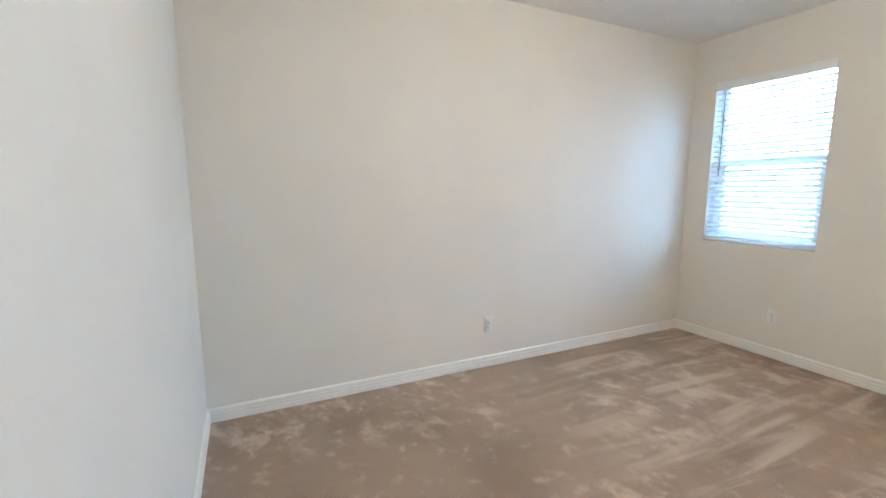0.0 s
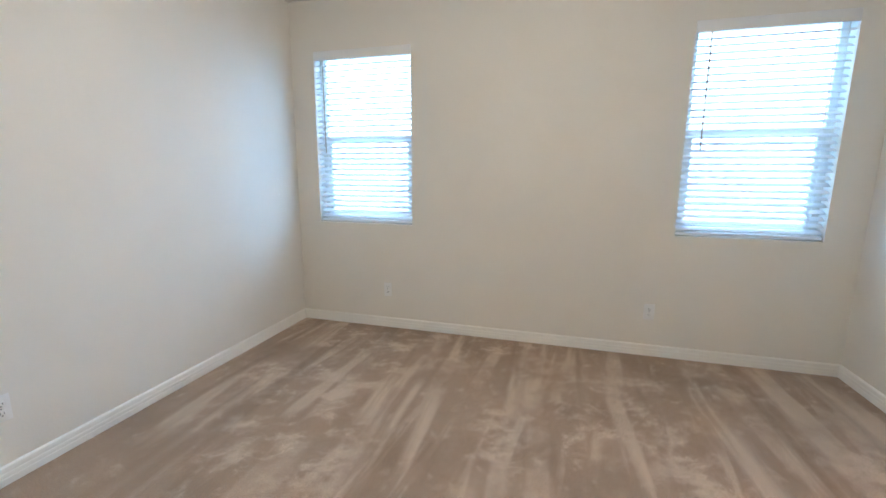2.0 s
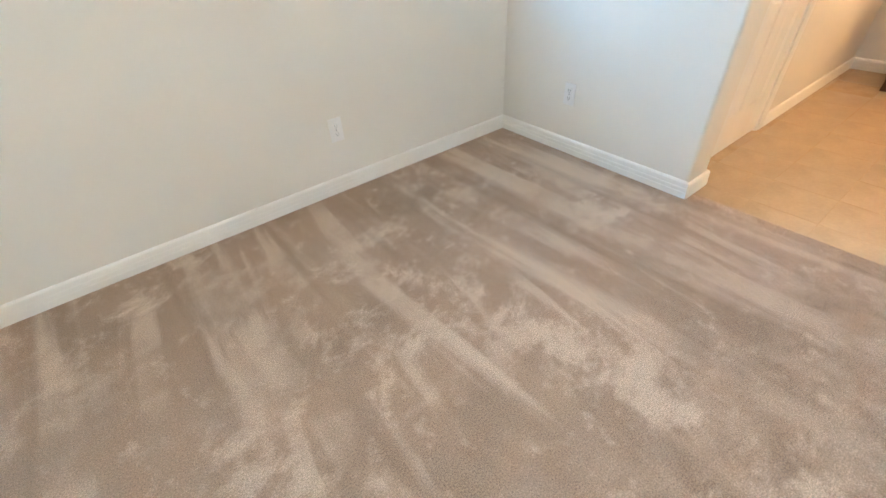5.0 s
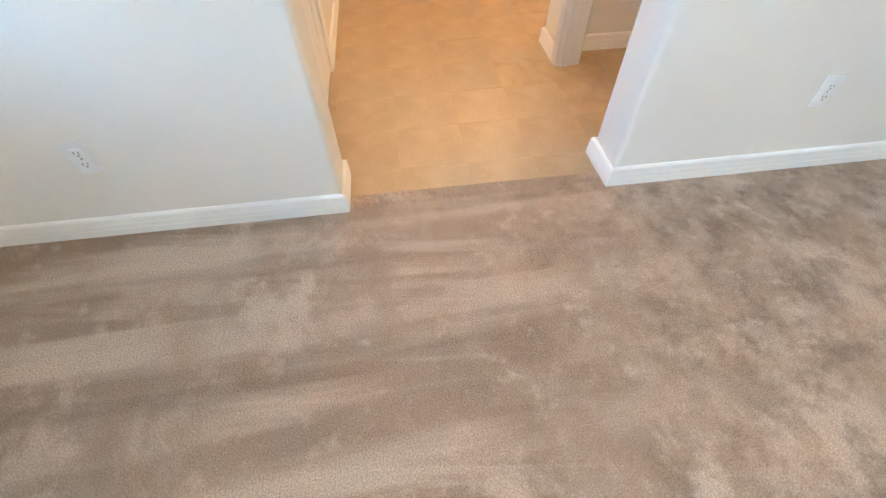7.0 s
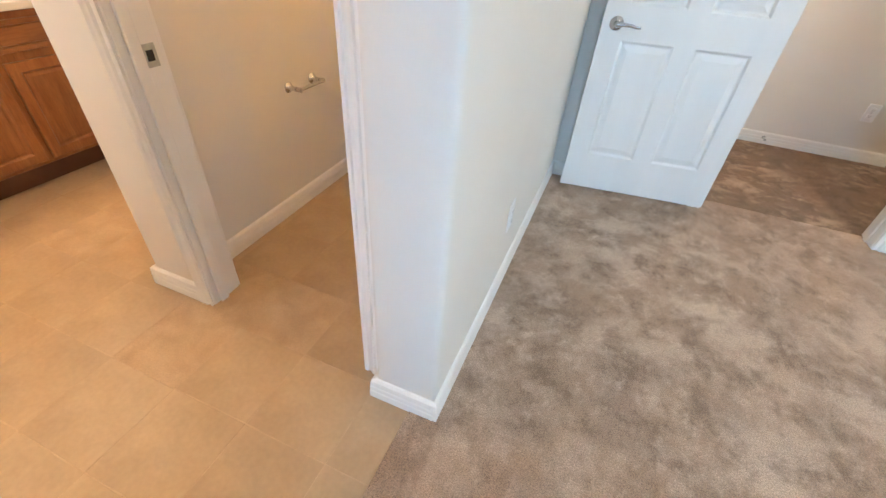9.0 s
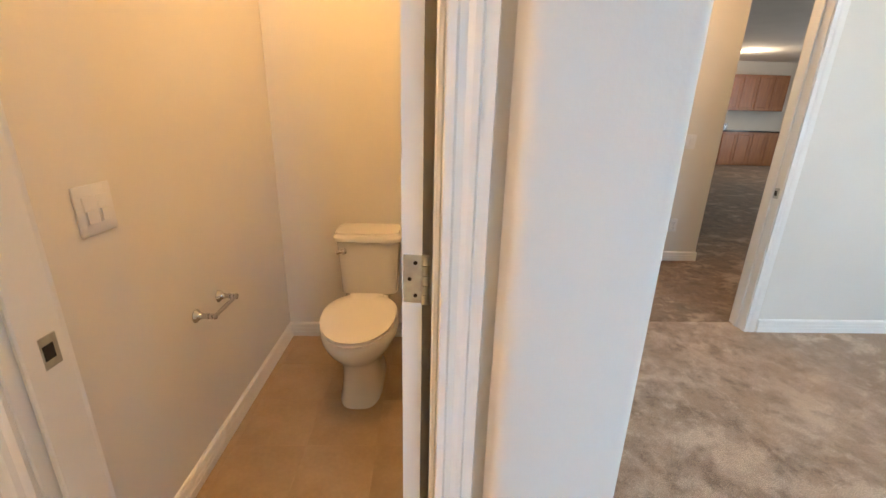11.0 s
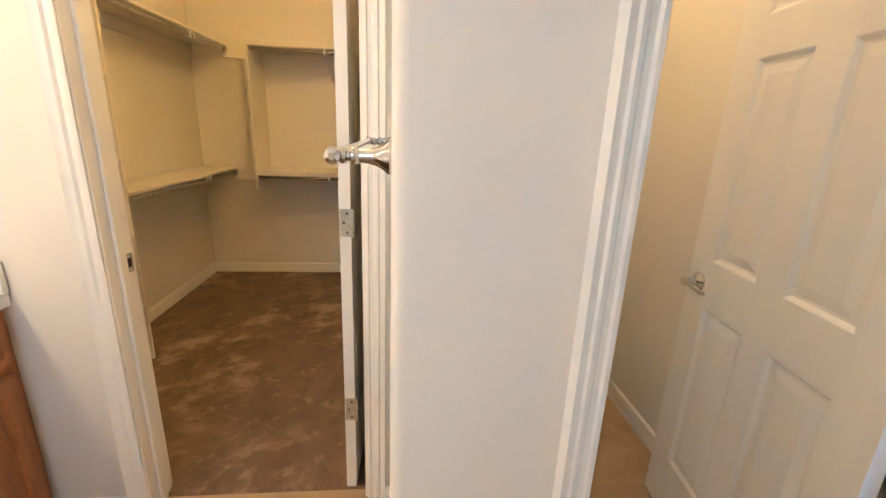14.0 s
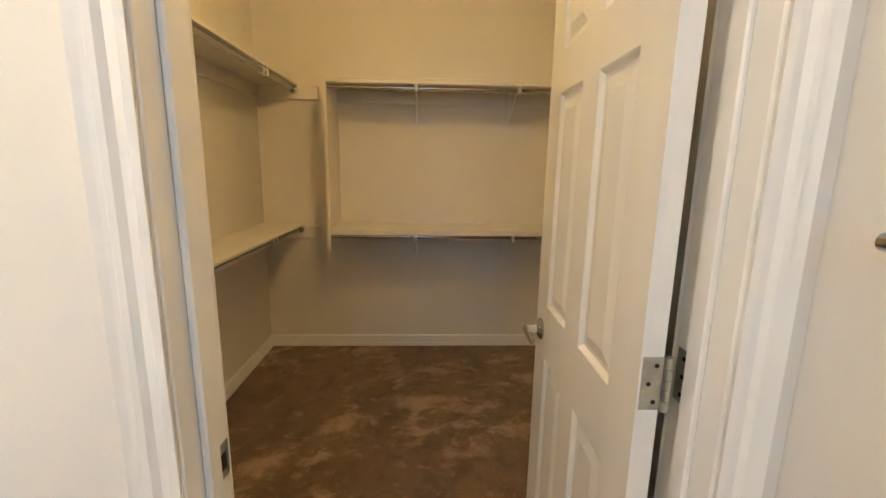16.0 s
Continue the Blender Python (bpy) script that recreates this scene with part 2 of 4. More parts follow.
def add_loft(bm, rings):
    made = [[bm.verts.new(p) for p in ring] for ring in rings]
    for s, t in zip(made, made[1:]):
        for k in range(len(s)):
            bm.faces.new((s[k], s[(k + 1) % len(s)], t[(k + 1) % len(s)], t[k]))
    bm.faces.new(made[0][::-1])
    bm.faces.new(made[-1])


def oval(cx, cy, z, rx, ryb, ryf, n=36, power=2.0):
    """A closed ring, egg-shaped: ryf towards +y, ryb towards -y; a higher power squares it."""
    pts = []
    for k in range(n):
        a = k * math.tau / n
        c, s = math.cos(a), math.sin(a)
        e = 2 / power
        x = math.copysign(abs(c) ** e, c) * rx
        y = math.copysign(abs(s) ** e, s) * (ryf if s > 0 else ryb)
        pts.append((cx + x, cy + y, z))
    return pts


def add_prism(bm, pts, z0, z1):
    lo = [bm.verts.new((x, y, z0)) for x, y in pts]
    hi = [bm.verts.new((x, y, z1)) for x, y in pts]
    bm.faces.new(lo[::-1])
    bm.faces.new(hi)
    for k in range(len(pts)):
        j = (k + 1) % len(pts)
        bm.faces.new((lo[k], lo[j], hi[j], hi[k]))


def round_rect(x0, y0, x1, y1, r, corners):
    """A rectangle whose named corners (of 'sw se ne nw') are bullnosed."""
    pts = []
    for name, cx, cy, a in (("sw", x0, y0, 180), ("se", x1, y0, 270), ("ne", x1, y1, 0), ("nw", x0, y1, 90)):
        if name in corners:
            ox, oy = cx + (r if cx == x0 else -r), cy + (r if cy == y0 else -r)
            pts += [(ox + r * math.cos(radians(a + d)), oy + r * math.sin(radians(a + d))) for d in (0, 18, 36, 54, 72, 90)]
        else:
            pts.append((cx, cy))
    return pts


H = 2.71          # ceiling height
W, E, N, S = -2.558, 1.571, 3.864, -0.289
EP = 1.772         # bathroom face of the wall ends at the opening
E2 = 1.695        # bathroom face of the bedroom's east wall
TE, TE2 = 2.689, 2.815
XE = 4.482


def wall(name, blocks, label, material=M_WALL):
    bm = bmesh.new()
    for b in blocks:
        if len(b) == 6:
            add_box(bm, b[:3], b[3:])
        else:
            x0, y0, x1, y1, z0, z1, corners = b
            add_prism(bm, round_rect(x0, y0, x1, y1, 0.019, corners), z0, z1)
    return tagged(finish(name, bm, material, smooth=True), label, "wall", kind="structure")


# ---- large structure ----
cream = "cream painted drywall with fine orange-peel texture"
wall("wall_west", [(W - 0.12, S - 0.12, -0.02, W, N + 0.15, H)], cream + " in the bedroom")
w1, w2, wz = (-2.347, -1.487), (0.483, 1.358), (0.906, 2.32)
wall("wall_north", [(W, N, -0.02, w1[0], N + 0.15, H), (w1[1], N, -0.02, w2[0], N + 0.15, H), (w2[1], N, -0.02, E2, N + 0.15, H),
                    (w1[0], N, -0.02, w1[1], N + 0.15, wz[0]), (w2[0], N, -0.02, w2[1], N + 0.15, wz[0]),
                    (w1[0], N, wz[1], w1[1], N + 0.15, H), (w2[0], N, wz[1], w2[1], N + 0.15, H)], cream + " with two window openings")
wall("wall_east", [(E, 2.598, EP, N, -0.02, H, "sw se"), (E, S - 0.12, E2, 1.40, -0.02, H, ""), (E, 1.40, EP, 1.546, -0.02, H, "nw ne"), (E, 1.546, 2.44, EP, 2.598, H)],
     cream + ", rounded corners at the bathroom opening")
D0, D1 = -0.13, 0.70
wall("wall_south", [(W, S - 0.12, -0.02, D0 - 0.02, S, H), (D1 + 0.02, S - 0.12, -0.02, E, S, H), (D0 - 0.02, S - 0.12, 2.06, D1 + 0.02, S, H)],
     cream + " with the entry doorway")
T0, T1 = 1.857, 2.528
wall("wall_toilet", [(E2, -0.325, -0.02, TE, -0.205, H), (TE, -0.325, -0.02, TE2, 1.355, H), (T1 + 0.02, 1.355, TE2, 1.470, -0.02, H, "ne"),
                     (E2, 1.375, -0.02, T0 - 0.02, 1.470, H), (T0 - 0.02, 1.355, 2.05, T1 + 0.02, 1.470, H)],
     cream + " around the toilet room")
C0, C1 = 2.915, 3.645
wall("wall_closet_north", [(TE2, 0.60, -0.02, C0 - 0.02, 0.715, H), (C1 + 0.02, 0.60, -0.02, XE, 0.715, H), (C0 - 0.02, 0.60, 2.05, C1 + 0.02, 0.715, H)],
     cream + " with the closet doorway")
wall("wall_bath_east", [(XE, -1.95, -0.02, XE + 0.12, 2.82, H)], cream)
wall("wall_closet_south", [(2.2, -1.95, -0.02, XE, -1.83, H)], cream + " in the closet")
wall("wall_closet_west", [(2.2, -1.83, -0.02, 2.3, -0.325, H)], cream + " in the closet")
wall("wall_bath_north", [(E2, 2.70, -0.02, 1.97, 2.82, H), (2.67, 2.70, -0.02, 3.15, 2.82, H), (4.05, 2.70, -0.02, XE, 2.82, H),
                         (3.15, 2.70, -0.02, 4.05, 2.82, 1.25), (3.15, 2.70, 2.06, 4.05, 2.82, H), (1.97, 2.70, 2.05, 2.67, 2.82, H)],
     cream + " with a linen closet doorway and a window opening")
wall("wall_linen_back", [(1.85, 3.2, -0.02, 2.8, 3.3, H)], cream)
wall("wall_hall", [(-0.62, -1.74, 2.2, -1.62, -0.02, H, "nw"), (-0.62, -6.0, -0.5, -1.74, -0.02, H, "sw")], cream + " in the hall")
wall("wall_hall_east", [(E2, -1.62, -0.02, E2 + 0.1, S - 0.12, H)], cream + " in the hall")
# The west wall's window opening is added to admit the fill lamp.
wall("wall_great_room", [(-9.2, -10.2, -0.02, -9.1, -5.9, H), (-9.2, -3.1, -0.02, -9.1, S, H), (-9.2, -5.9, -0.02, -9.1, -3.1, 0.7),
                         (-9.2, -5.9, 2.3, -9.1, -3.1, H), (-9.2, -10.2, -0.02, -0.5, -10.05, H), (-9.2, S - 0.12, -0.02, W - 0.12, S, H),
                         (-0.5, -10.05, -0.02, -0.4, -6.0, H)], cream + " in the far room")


def ceiling(name, lo, hi):
    tagged(box(name, (*lo, H), (*hi, H + 0.05), M_CEIL), "flat white textured ceiling", "ceiling", kind="structure")


ceiling("ceiling", (W - 0.12, S - 0.12), (E2, N + 0.15))
ceiling("ceiling_bath", (E2, -1.95), (XE + 0.12, 3.3))
ceiling("ceiling_hall", (-9.2, -10.2), (E2 + 0.2, S - 0.12))


def carpet(name, lo, hi, material, label, *more):
    bm = bmesh.new()
    add_box(bm, (*lo, -0.03), (*hi, 0.0), 0.006, 2)
    for lo, hi in more:
        add_box(bm, lo, hi, 0.006, 2)
    return tagged(finish(name, bm, material), label, "carpet", kind="structure")


carpet("floor_bedroom", (W, -0.409), (E, N), M_CARPET, "brown cut-pile carpet with vacuum lanes and trodden patches",
       ((E - 0.02, 1.56, -0.03), (1.650, 2.578, -0.0015)))
carpet("floor_hall", (-9.1, -10.05), (E2, -0.409), M_CARPET_SHADED, "brown cut-pile carpet in the hall and far room")
carpet("floor_closet", (TE2, -0.33), (XE, 0.60), M_CARPET_SHADED, "brown cut-pile carpet with trodden patches in the closet",
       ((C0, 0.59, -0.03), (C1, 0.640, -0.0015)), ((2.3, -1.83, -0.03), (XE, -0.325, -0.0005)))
tagged(box("ground", (-60, -60, -0.35), (60, 60, -0.30), M_GROUT), "plain pale ground outside", "ground", kind="structure")
M_HAZE = bpy.data.materials.new("bright_hazy_distance")
M_HAZE.use_nodes = True
_g = M_HAZE.node_tree.nodes["Principled BSDF"]
_g.inputs["Base Color"].default_value = (0.8, 0.85, 0.9, 1)
_g.inputs["Emission Color"].default_value, _g.inputs["Emission Strength"].default_value = (0.93, 0.97, 1.0, 1), 1.1
tagged(box("backdrop", (-70, 54, -1), (70, 54.2, 40), M_HAZE), "bright hazy sky and distance outside the windows", "backdrop", kind="structure")
M_STUCCO = mat("pale_stucco", (0.58, 0.58, 0.58), (0.64, 0.64, 0.64), rough=0.9, scale=2, grain=0.05, grain_scale=40, bump=0.3)
# Invented pale wall, added so the lower window view reads bright.
view_wall = tagged(new("garden_wall"), "added pale stucco wall brightening the lower window view", "garden wall")
box("wall", (-9, 7.6, -0.3), (8, 7.75, 1.62), M_STUCCO, view_wall, 0.01)
box("coping", (-9, 7.57, 1.62), (8, 7.78, 1.68), M_STUCCO, view_wall, 0.01)
tile_floor = tagged(box("floor_bath", (E, -0.205, -0.05), (XE, 3.2, -0.0085), M_GROUT), "beige ceramic tile floor with thin joints", "tile floor", kind="structure")


# ---- trim ----
def sweep(name, prof, a, b, out, label="", category="trim", base=(0, 0, 0), up=(0, 0, 1), material=None, ends=(0, 0)):
    """A moulding from a to b: prof of (outwards, upwards)."""
    a, b, out, up = Vector(a), Vector(b), Vector(out), Vector(up)
    way = (b - a).normalized()
    bm = bmesh.new()
    rings = [[p - way * (e * o if k == 0 else 0) + way * (e * o if k == 1 else 0) + out * o + up * u for o, u in prof]
             for k, (p, e) in enumerate(((a, ends[0]), (b, ends[1])))]
    add_loft(bm, rings)
    return tagged(finish(name, bm, material or M_TRIM), label, category, kind="structure")


BASE = [(0, 0.0), (0.016, 0.0), (0.016, 0.030), (0.0142, 0.032), (0.0142, 0.039), (0.015, 0.041), (0.015, 0.052), (0.0130, 0.055),
        (0.0130, 0.062), (0.0135, 0.064), (0.0125, 0.078), (0.006, 0.085), (0, 0.086)]
bl = "white painted stepped baseboard along the wall"


def baseboard(a, b, out, e0=0, e1=0, z=0.0):
    sweep("baseboard", BASE, (*a, z), (*b, z), (*out, 0), bl, "baseboard", ends=(e0, e1))


baseboard((W, S), (W, N), (1, 0))
baseboard((W, N), (E, N), (0, -1))
baseboard((E, N), (E, 2.598), (-1, 0), 0, 1)
baseboard((E, 2.598), (EP, 2.598), (0, -1), 1, 1, -0.008)
baseboard((E, 1.546), (E, S), (-1, 0), 1, 0)
baseboard((E, 1.546), (EP, 1.546), (0, 1), 1, 1, -0.008)
baseboard((E, S), (D1 + 0.08, S), (0, 1))
baseboard((D0 - 0.08, S), (W, S), (0, 1))
baseboard((EP, 1.546), (EP, 1.470), (1, 0), 1, 0, -0.008)
baseboard((EP, 2.598), (EP, 2.70), (1, 0), 1, 0, -0.008)
baseboard((TE, -0.205), (TE, 1.355), (-1, 0), z=-0.008)
baseboard((E2, -0.205), (TE, -0.205), (0, 1), z=-0.008)
baseboard((E2, -0.205), (E2, 1.355), (1, 0), z=-0.008)
baseboard((T1 + 0.052, 1.470), (TE2, 1.470), (0, 1), 0, 1, -0.008)
baseboard((TE2, 1.470), (TE2, 0.715), (1, 0), 1, 0, -0.008)
baseboard((TE2, 0.715), (C0 - 0.062, 0.715), (0, 1), z=-0.008)
baseboard((C1 + 0.062, 0.715), (3.99, 0.715), (0, 1), z=-0.008)
baseboard((2.735, 2.70), (XE, 2.70), (0, -1), z=-0.008)
baseboard((XE, 2.40), (XE, 2.70), (-1, 0), z=-0.008)
baseboard((2.3, -1.83), (XE, -1.83), (0, 1))
baseboard((XE, -1.83), (XE, 0.60), (-1, 0))
baseboard((TE2, -0.325), (TE2, 0.60), (1, 0))
baseboard((2.3, -0.325), (2.3, -1.83), (1, 0))
baseboard((-0.62, -1.62), (E2, -1.62), (0, 1))

CASING = [(0, 0.004), (0.012, 0.0), (0.014, 0.010), (0.009, 0.014), (0.010, 0.024), (0.016, 0.032), (0.018, 0.040), (0.013, 0.044),
          (0.015, 0.050), (0.019, 0.060), (0, 0.064)]


def casing(x0, x1, y, out, z0=0.0, top=2.03, wide=1.0):
    lab = "white painted moulded door casing"
    sweep("casing", CASING, (x0 - 0.002, y, z0), (x0 - 0.002, y, top + 0.06), (0, out, 0), lab, "door casing", up=(-1, 0, 0))
    sweep("casing", CASING, (x1 + 0.002, y, z0), (x1 + 0.002, y, top + 0.06), (0, out, 0), lab, "door casing", up=(wide, 0, 0))
    sweep("casing", CASING, (x0 - 0.06, y + out * 0.002, top), (x1 + 0.06, y + out * 0.002, top), (0, out, 0), lab, "door casing")


def jamb(x0, x1, y0, y1, stop_y, z0=0.0, top=2.03, hinge_y=None):
    """Door lining on both sides and above, with its stop strip."""
    bm = bmesh.new()
    add_box(bm, (x0 - 0.02, hinge_y or y0, z0), (x0, y1, top), 0.002, 1)
    add_box(bm, (x1, y0, z0), (x1 + 0.02, y1, top), 0.002, 1)
    add_box(bm, (x0 - 0.02, y0, top), (x1 + 0.02, y1, top + 0.02), 0.002, 1)
    add_box(bm, (x0, stop_y, z0), (x0 + 0.011, stop_y + 0.035, top - 0.011), 0.003, 1)
    add_box(bm, (x1 - 0.011, stop_y, z0), (x1, stop_y + 0.035, top - 0.011), 0.003, 1)
    add_box(bm, (x0, stop_y, top - 0.011), (x1, stop_y + 0.035, top), 0.003, 1)
    tagged(finish("door_frame", bm, M_TRIM, smooth=True), "white painted door frame lining with stop", "door frame", kind="structure")


jamb(D0, D1, S - 0.122, S + 0.002, S - 0.085)
casing(D0, D1, S, 1)
casing(D0, D1, S - 0.12, -1)
jamb(T0, T1, 1.353, 1.472, 1.412, -0.0125, hinge_y=1.373)
casing(T0, T1, 1.470, 1, -0.0125, wide=0.78)
sweep("casing", CASING, (T1 + 0.002, 1.355, -0.0125), (T1 + 0.002, 1.355, 2.09), (0, -1, 0), "white painted moulded door casing", "door casing", up=(1, 0, 0))
jamb(C0, C1, 0.598, 0.717, 0.640, -0.0125)
casing(C0, C1, 0.715, 1, -0.0125)
casing(C0, C1, 0.60, -1, 0)
jamb(1.99, 2.65, 2.698, 2.822, 2.74, -0.0125)
casing(1.99, 2.65, 2.70, -1, -0.0125)


# ---- windows and blinds ----
def window(name, x0, x1, face=N, span=wz, deep=0.10):
    z0, z1 = span
    y = face + deep
    win = tagged(new(name), "white vinyl single-hung window in a drywall recess", "window", kind="structure")
    win.location = (x0, y, z0)
    fw = 0.045
    w, h = x1 - x0, z1 - z0
    bm = bmesh.new()
    add_box(bm, (0, 0, 0), (fw, 0.045, h), 0.004, 1)
    add_box(bm, (w - fw, 0, 0), (w, 0.045, h), 0.004, 1)
    add_box(bm, (fw, 0, 0), (w - fw, 0.045, fw), 0.004, 1)
    add_box(bm, (fw, 0, h - fw), (w - fw, 0.045, h), 0.004, 1)
    finish("frame", bm, M_TRIM, win, True)
    bm = bmesh.new()
    add_box(bm, (fw, -0.004, h * 0.5 - 0.022), (w - fw, 0.04, h * 0.5 + 0.022), 0.004, 1)
    add_box(bm, (fw, 0.004, fw), (fw + 0.03, 0.03, h * 0.5 - 0.022), 0.003, 1)
    add_box(bm, (w - fw - 0.03, 0.004, fw), (w - fw, 0.03, h * 0.5 - 0.022), 0.003, 1)
    add_box(bm, (fw + 0.03, 0.004, fw), (w - fw - 0.03, 0.03, fw + 0.035), 0.003, 1)
    finish("sash", bm, M_TRIM, win, True)
    for a, b in ((fw, h * 0.5 - 0.02), (h * 0.5 + 0.02, h - fw)):
        pane = box("pane", (fw, 0.018, a), (w - fw, 0.022, b), M_GLASS, win)
        pane.visible_shadow = False
    sill = tagged(box("window_sill", (x0, face + 0.004, z0 - 0.004), (x1, face + deep, z0 + 0.006), M_TRIM, bevel=0.003), "white painted sill in the window recess", "sill", kind="structure")
    return win


def blind(x0, x1):
    z0, z1 = wz
    w, h = x1 - x0 - 0.012, z1 - z0
    y = N + 0.035
    ob = tagged(new("window_blind"), "white two-inch horizontal blind lowered with open slats", "window blind", "blinds in the bedroom windows")
    ob.location = (x0 + 0.006, y, z0)
    bm = bmesh.new()
    add_box(bm, (-0.004, -0.042, h - 0.075), (w + 0.004, -0.028, h - 0.002), 0.004, 2)
    add_box(bm, (-0.004, -0.03, h - 0.075), (0.006, 0.0, h - 0.002))
    add_box(bm, (w - 0.006, -0.03, h - 0.075), (w + 0.004, 0.0, h - 0.002))
    finish("valance", bm, M_SLAT, ob, True)
    box("head_rail", (0.008, -0.022, h - 0.05), (w - 0.008, 0.03, h - 0.004), M_SLAT, ob, 0.002)
    box("bottom_rail", (0.0, -0.025, 0.014), (w, 0.025, 0.034), M_SLAT, ob, 0.004)
    bm = bmesh.new()
    prof = [(-0.025, -0.0025), (-0.012, 0.0005), (0, 0.0015), (0.012, 0.0005), (0.025, -0.0025)]
    ring = [(yy, zz + 0.0015) for yy, zz in prof] + [(yy, zz - 0.0015) for yy, zz in prof[::-1]]
    add_loft(bm, [[(xx, yy, zz) for yy, zz in ring] for xx in (0.0, w)])
    first = finish("slat", bm, M_SLAT, ob, True)
    count = int((h - 0.075 - 0.05) / 0.0445)
    for k in range(count + 1):
        s = first if k == 0 else new("slat", first.data)
        s.parent = ob
        s.location = (0, 0, 0.062 + k * 0.0445)
        s.rotation_euler = (radians(27 + random.uniform(-1.2, 1.2)), 0, 0)
    bm = bmesh.new()
    for xx in (0.10, w - 0.10):
        for yy in (-0.027, 0.027):
            add_tube(bm, (xx, yy, 0.03), (xx, yy, h - 0.05), 0.0012, n=6)
    finish("ladder_cord", bm, M_SLAT, ob)
    bm = bmesh.new()
    add_tube(bm, (0.085, -0.05, h - 0.08), (0.088, -0.052, h * 0.42), 0.004, n=8)
    finish("tilt_wand", bm, M_GROUT, ob, True)
    return ob


for nm, (a, b) in (("window_1", w1), ("window_2", w2)):
    window(nm, a, b)
    blind(a, b)
window("window_3", 3.15, 4.05, 2.70, (1.25, 2.06), 0.07)


# ---- doors ----
def panel_door(name, w, h, label, group=""):
    """A six-panel leaf; hinge edge at x = 0, lock edge at x = w, faces at y = 0 and y = -0.035."""
    t = 0.035
    door = tagged(new(name), label, "door", group)
    st, mid = 0.105, 0.095
    pw = (w - 2 * st - mid) / 2
    xs = [0, st, st + pw, st + pw + mid, w - st, w]
    zs = [0, 0.21, 0.800, 0.950, 1.525, 1.63, h - 0.115, h]
    bm = bmesh.new()
    for side in (0, 1):
        yy = 0 if side == 0 else -t
        inward = -1 if side == 0 else 1
        for i in range(5):
            for k in range(7):
                x0, x1, z0, z1 = xs[i], xs[i + 1], zs[k], zs[k + 1]

                def ring(ins, dep):
                    return [bm.verts.new(c) for c in ((x0 + ins, yy + inward * dep, z0 + ins), (x1 - ins, yy + inward * dep, z0 + ins),
                                                      (x1 - ins, yy + inward * dep, z1 - ins), (x0 + ins, yy + inward * dep, z1 - ins))]
                rings = [ring(0, 0)]
                if i in (1, 3) and k in (1, 3, 5):
                    rings += [ring(0.004, 0.002), ring(0.012, 0.009), ring(0.020, 0.0095), ring(0.046, 0.003)]
                for s, q in zip(rings, rings[1:]):
                    for c in range(4):
                        bm.faces.new((s[c], s[(c + 1) % 4], q[(c + 1) % 4], q[c]))
                bm.faces.new(rings[-1])
    bmesh.ops.remove_doubles(bm, verts=bm.verts, dist=0.0002)
    for a, b in (((0, 0), (0, h)), ((0, h), (w, h)), ((w, h), (w, 0)), ((w, 0), (0, 0))):
        bm.faces.new([bm.verts.new(c) for c in ((a[0], 0, a[1]), (b[0], 0, b[1]), (b[0], -t, b[1]), (a[0], -t, a[1]))])
    bmesh.ops.remove_doubles(bm, verts=bm.verts, dist=0.0002)
    finish("leaf", bm, M_DOOR, door)
    return door


def lever_handle(door, x, z, side, way):
    """Rosette and curved lever on one face; side +1 or -1 in y."""
    y = 0 if side > 0 else -0.035
    bm = bmesh.new()
    add_lathe(bm, (x, y, z), (0, side, 0), [(0, 0.031), (0.004, 0.032), (0.010, 0.026), (0.016, 0.014), (0.040, 0.012), (0.048, 0.013), (0.054, 0.009)])
    pts = [(0, 0.047, 0.0, 0.011), (0.03, 0.050, 0.004, 0.009), (0.06, 0.050, 0.003, 0.008), (0.09, 0.048, -0.003, 0.007), (0.108, 0.047, -0.003, 0.005)]
    for p, q in zip(pts, pts[1:]):
        add_tube(bm, (x + way * p[0], y + side * p[1], z + p[2]), (x + way * q[0], y + side * q[1], z + q[2]), p[3], q[3], 12)
    tagged(finish("handle", bm, M_CHROME, door, True), "polished chrome lever handle")


def latch_plate(door, w, z):
    bm = bmesh.new()
    add_box(bm, (w - 0.001, -0.029, z - 0.028), (w + 0.0015, -0.006, z + 0.028))
    add_box(bm, (w, -0.024, z - 0.008), (w + 0.008, -0.011, z + 0.008), 0.002, 1)
    finish("latch", bm, M_NICKEL, door)


def hinge(door, z, x=0.0, y=0.0):
    """Butt hinge on the leaf's edge: two rounded leaves, knuckle, screws."""
    bm = bmesh.new()
    add_box(bm, (x - 0.0025, y - 0.036, z - 0.044), (x - 0.0005, y - 0.003, z + 0.044), 0.0008, 1)
    for k in range(5):
        add_tube(bm, (x - 0.003, y - 0.041, z - 0.044 + k * 0.0178), (x - 0.003, y - 0.041, z - 0.0275 + k * 0.0178), 0.0065, n=12)
    ob = finish("hinge", bm, M_NICKEL, door, True)
    for dz, dy in ((0.03, -0.024), (0, -0.014), (-0.03, -0.024)):
        bm = bmesh.new()
        add_tube(bm, (x - 0.0035, y + dy, z + dz), (x - 0.002, y + dy, z + dz), 0.0036, n=10)
        finish("screw", bm, M_DARK, door)
    return ob


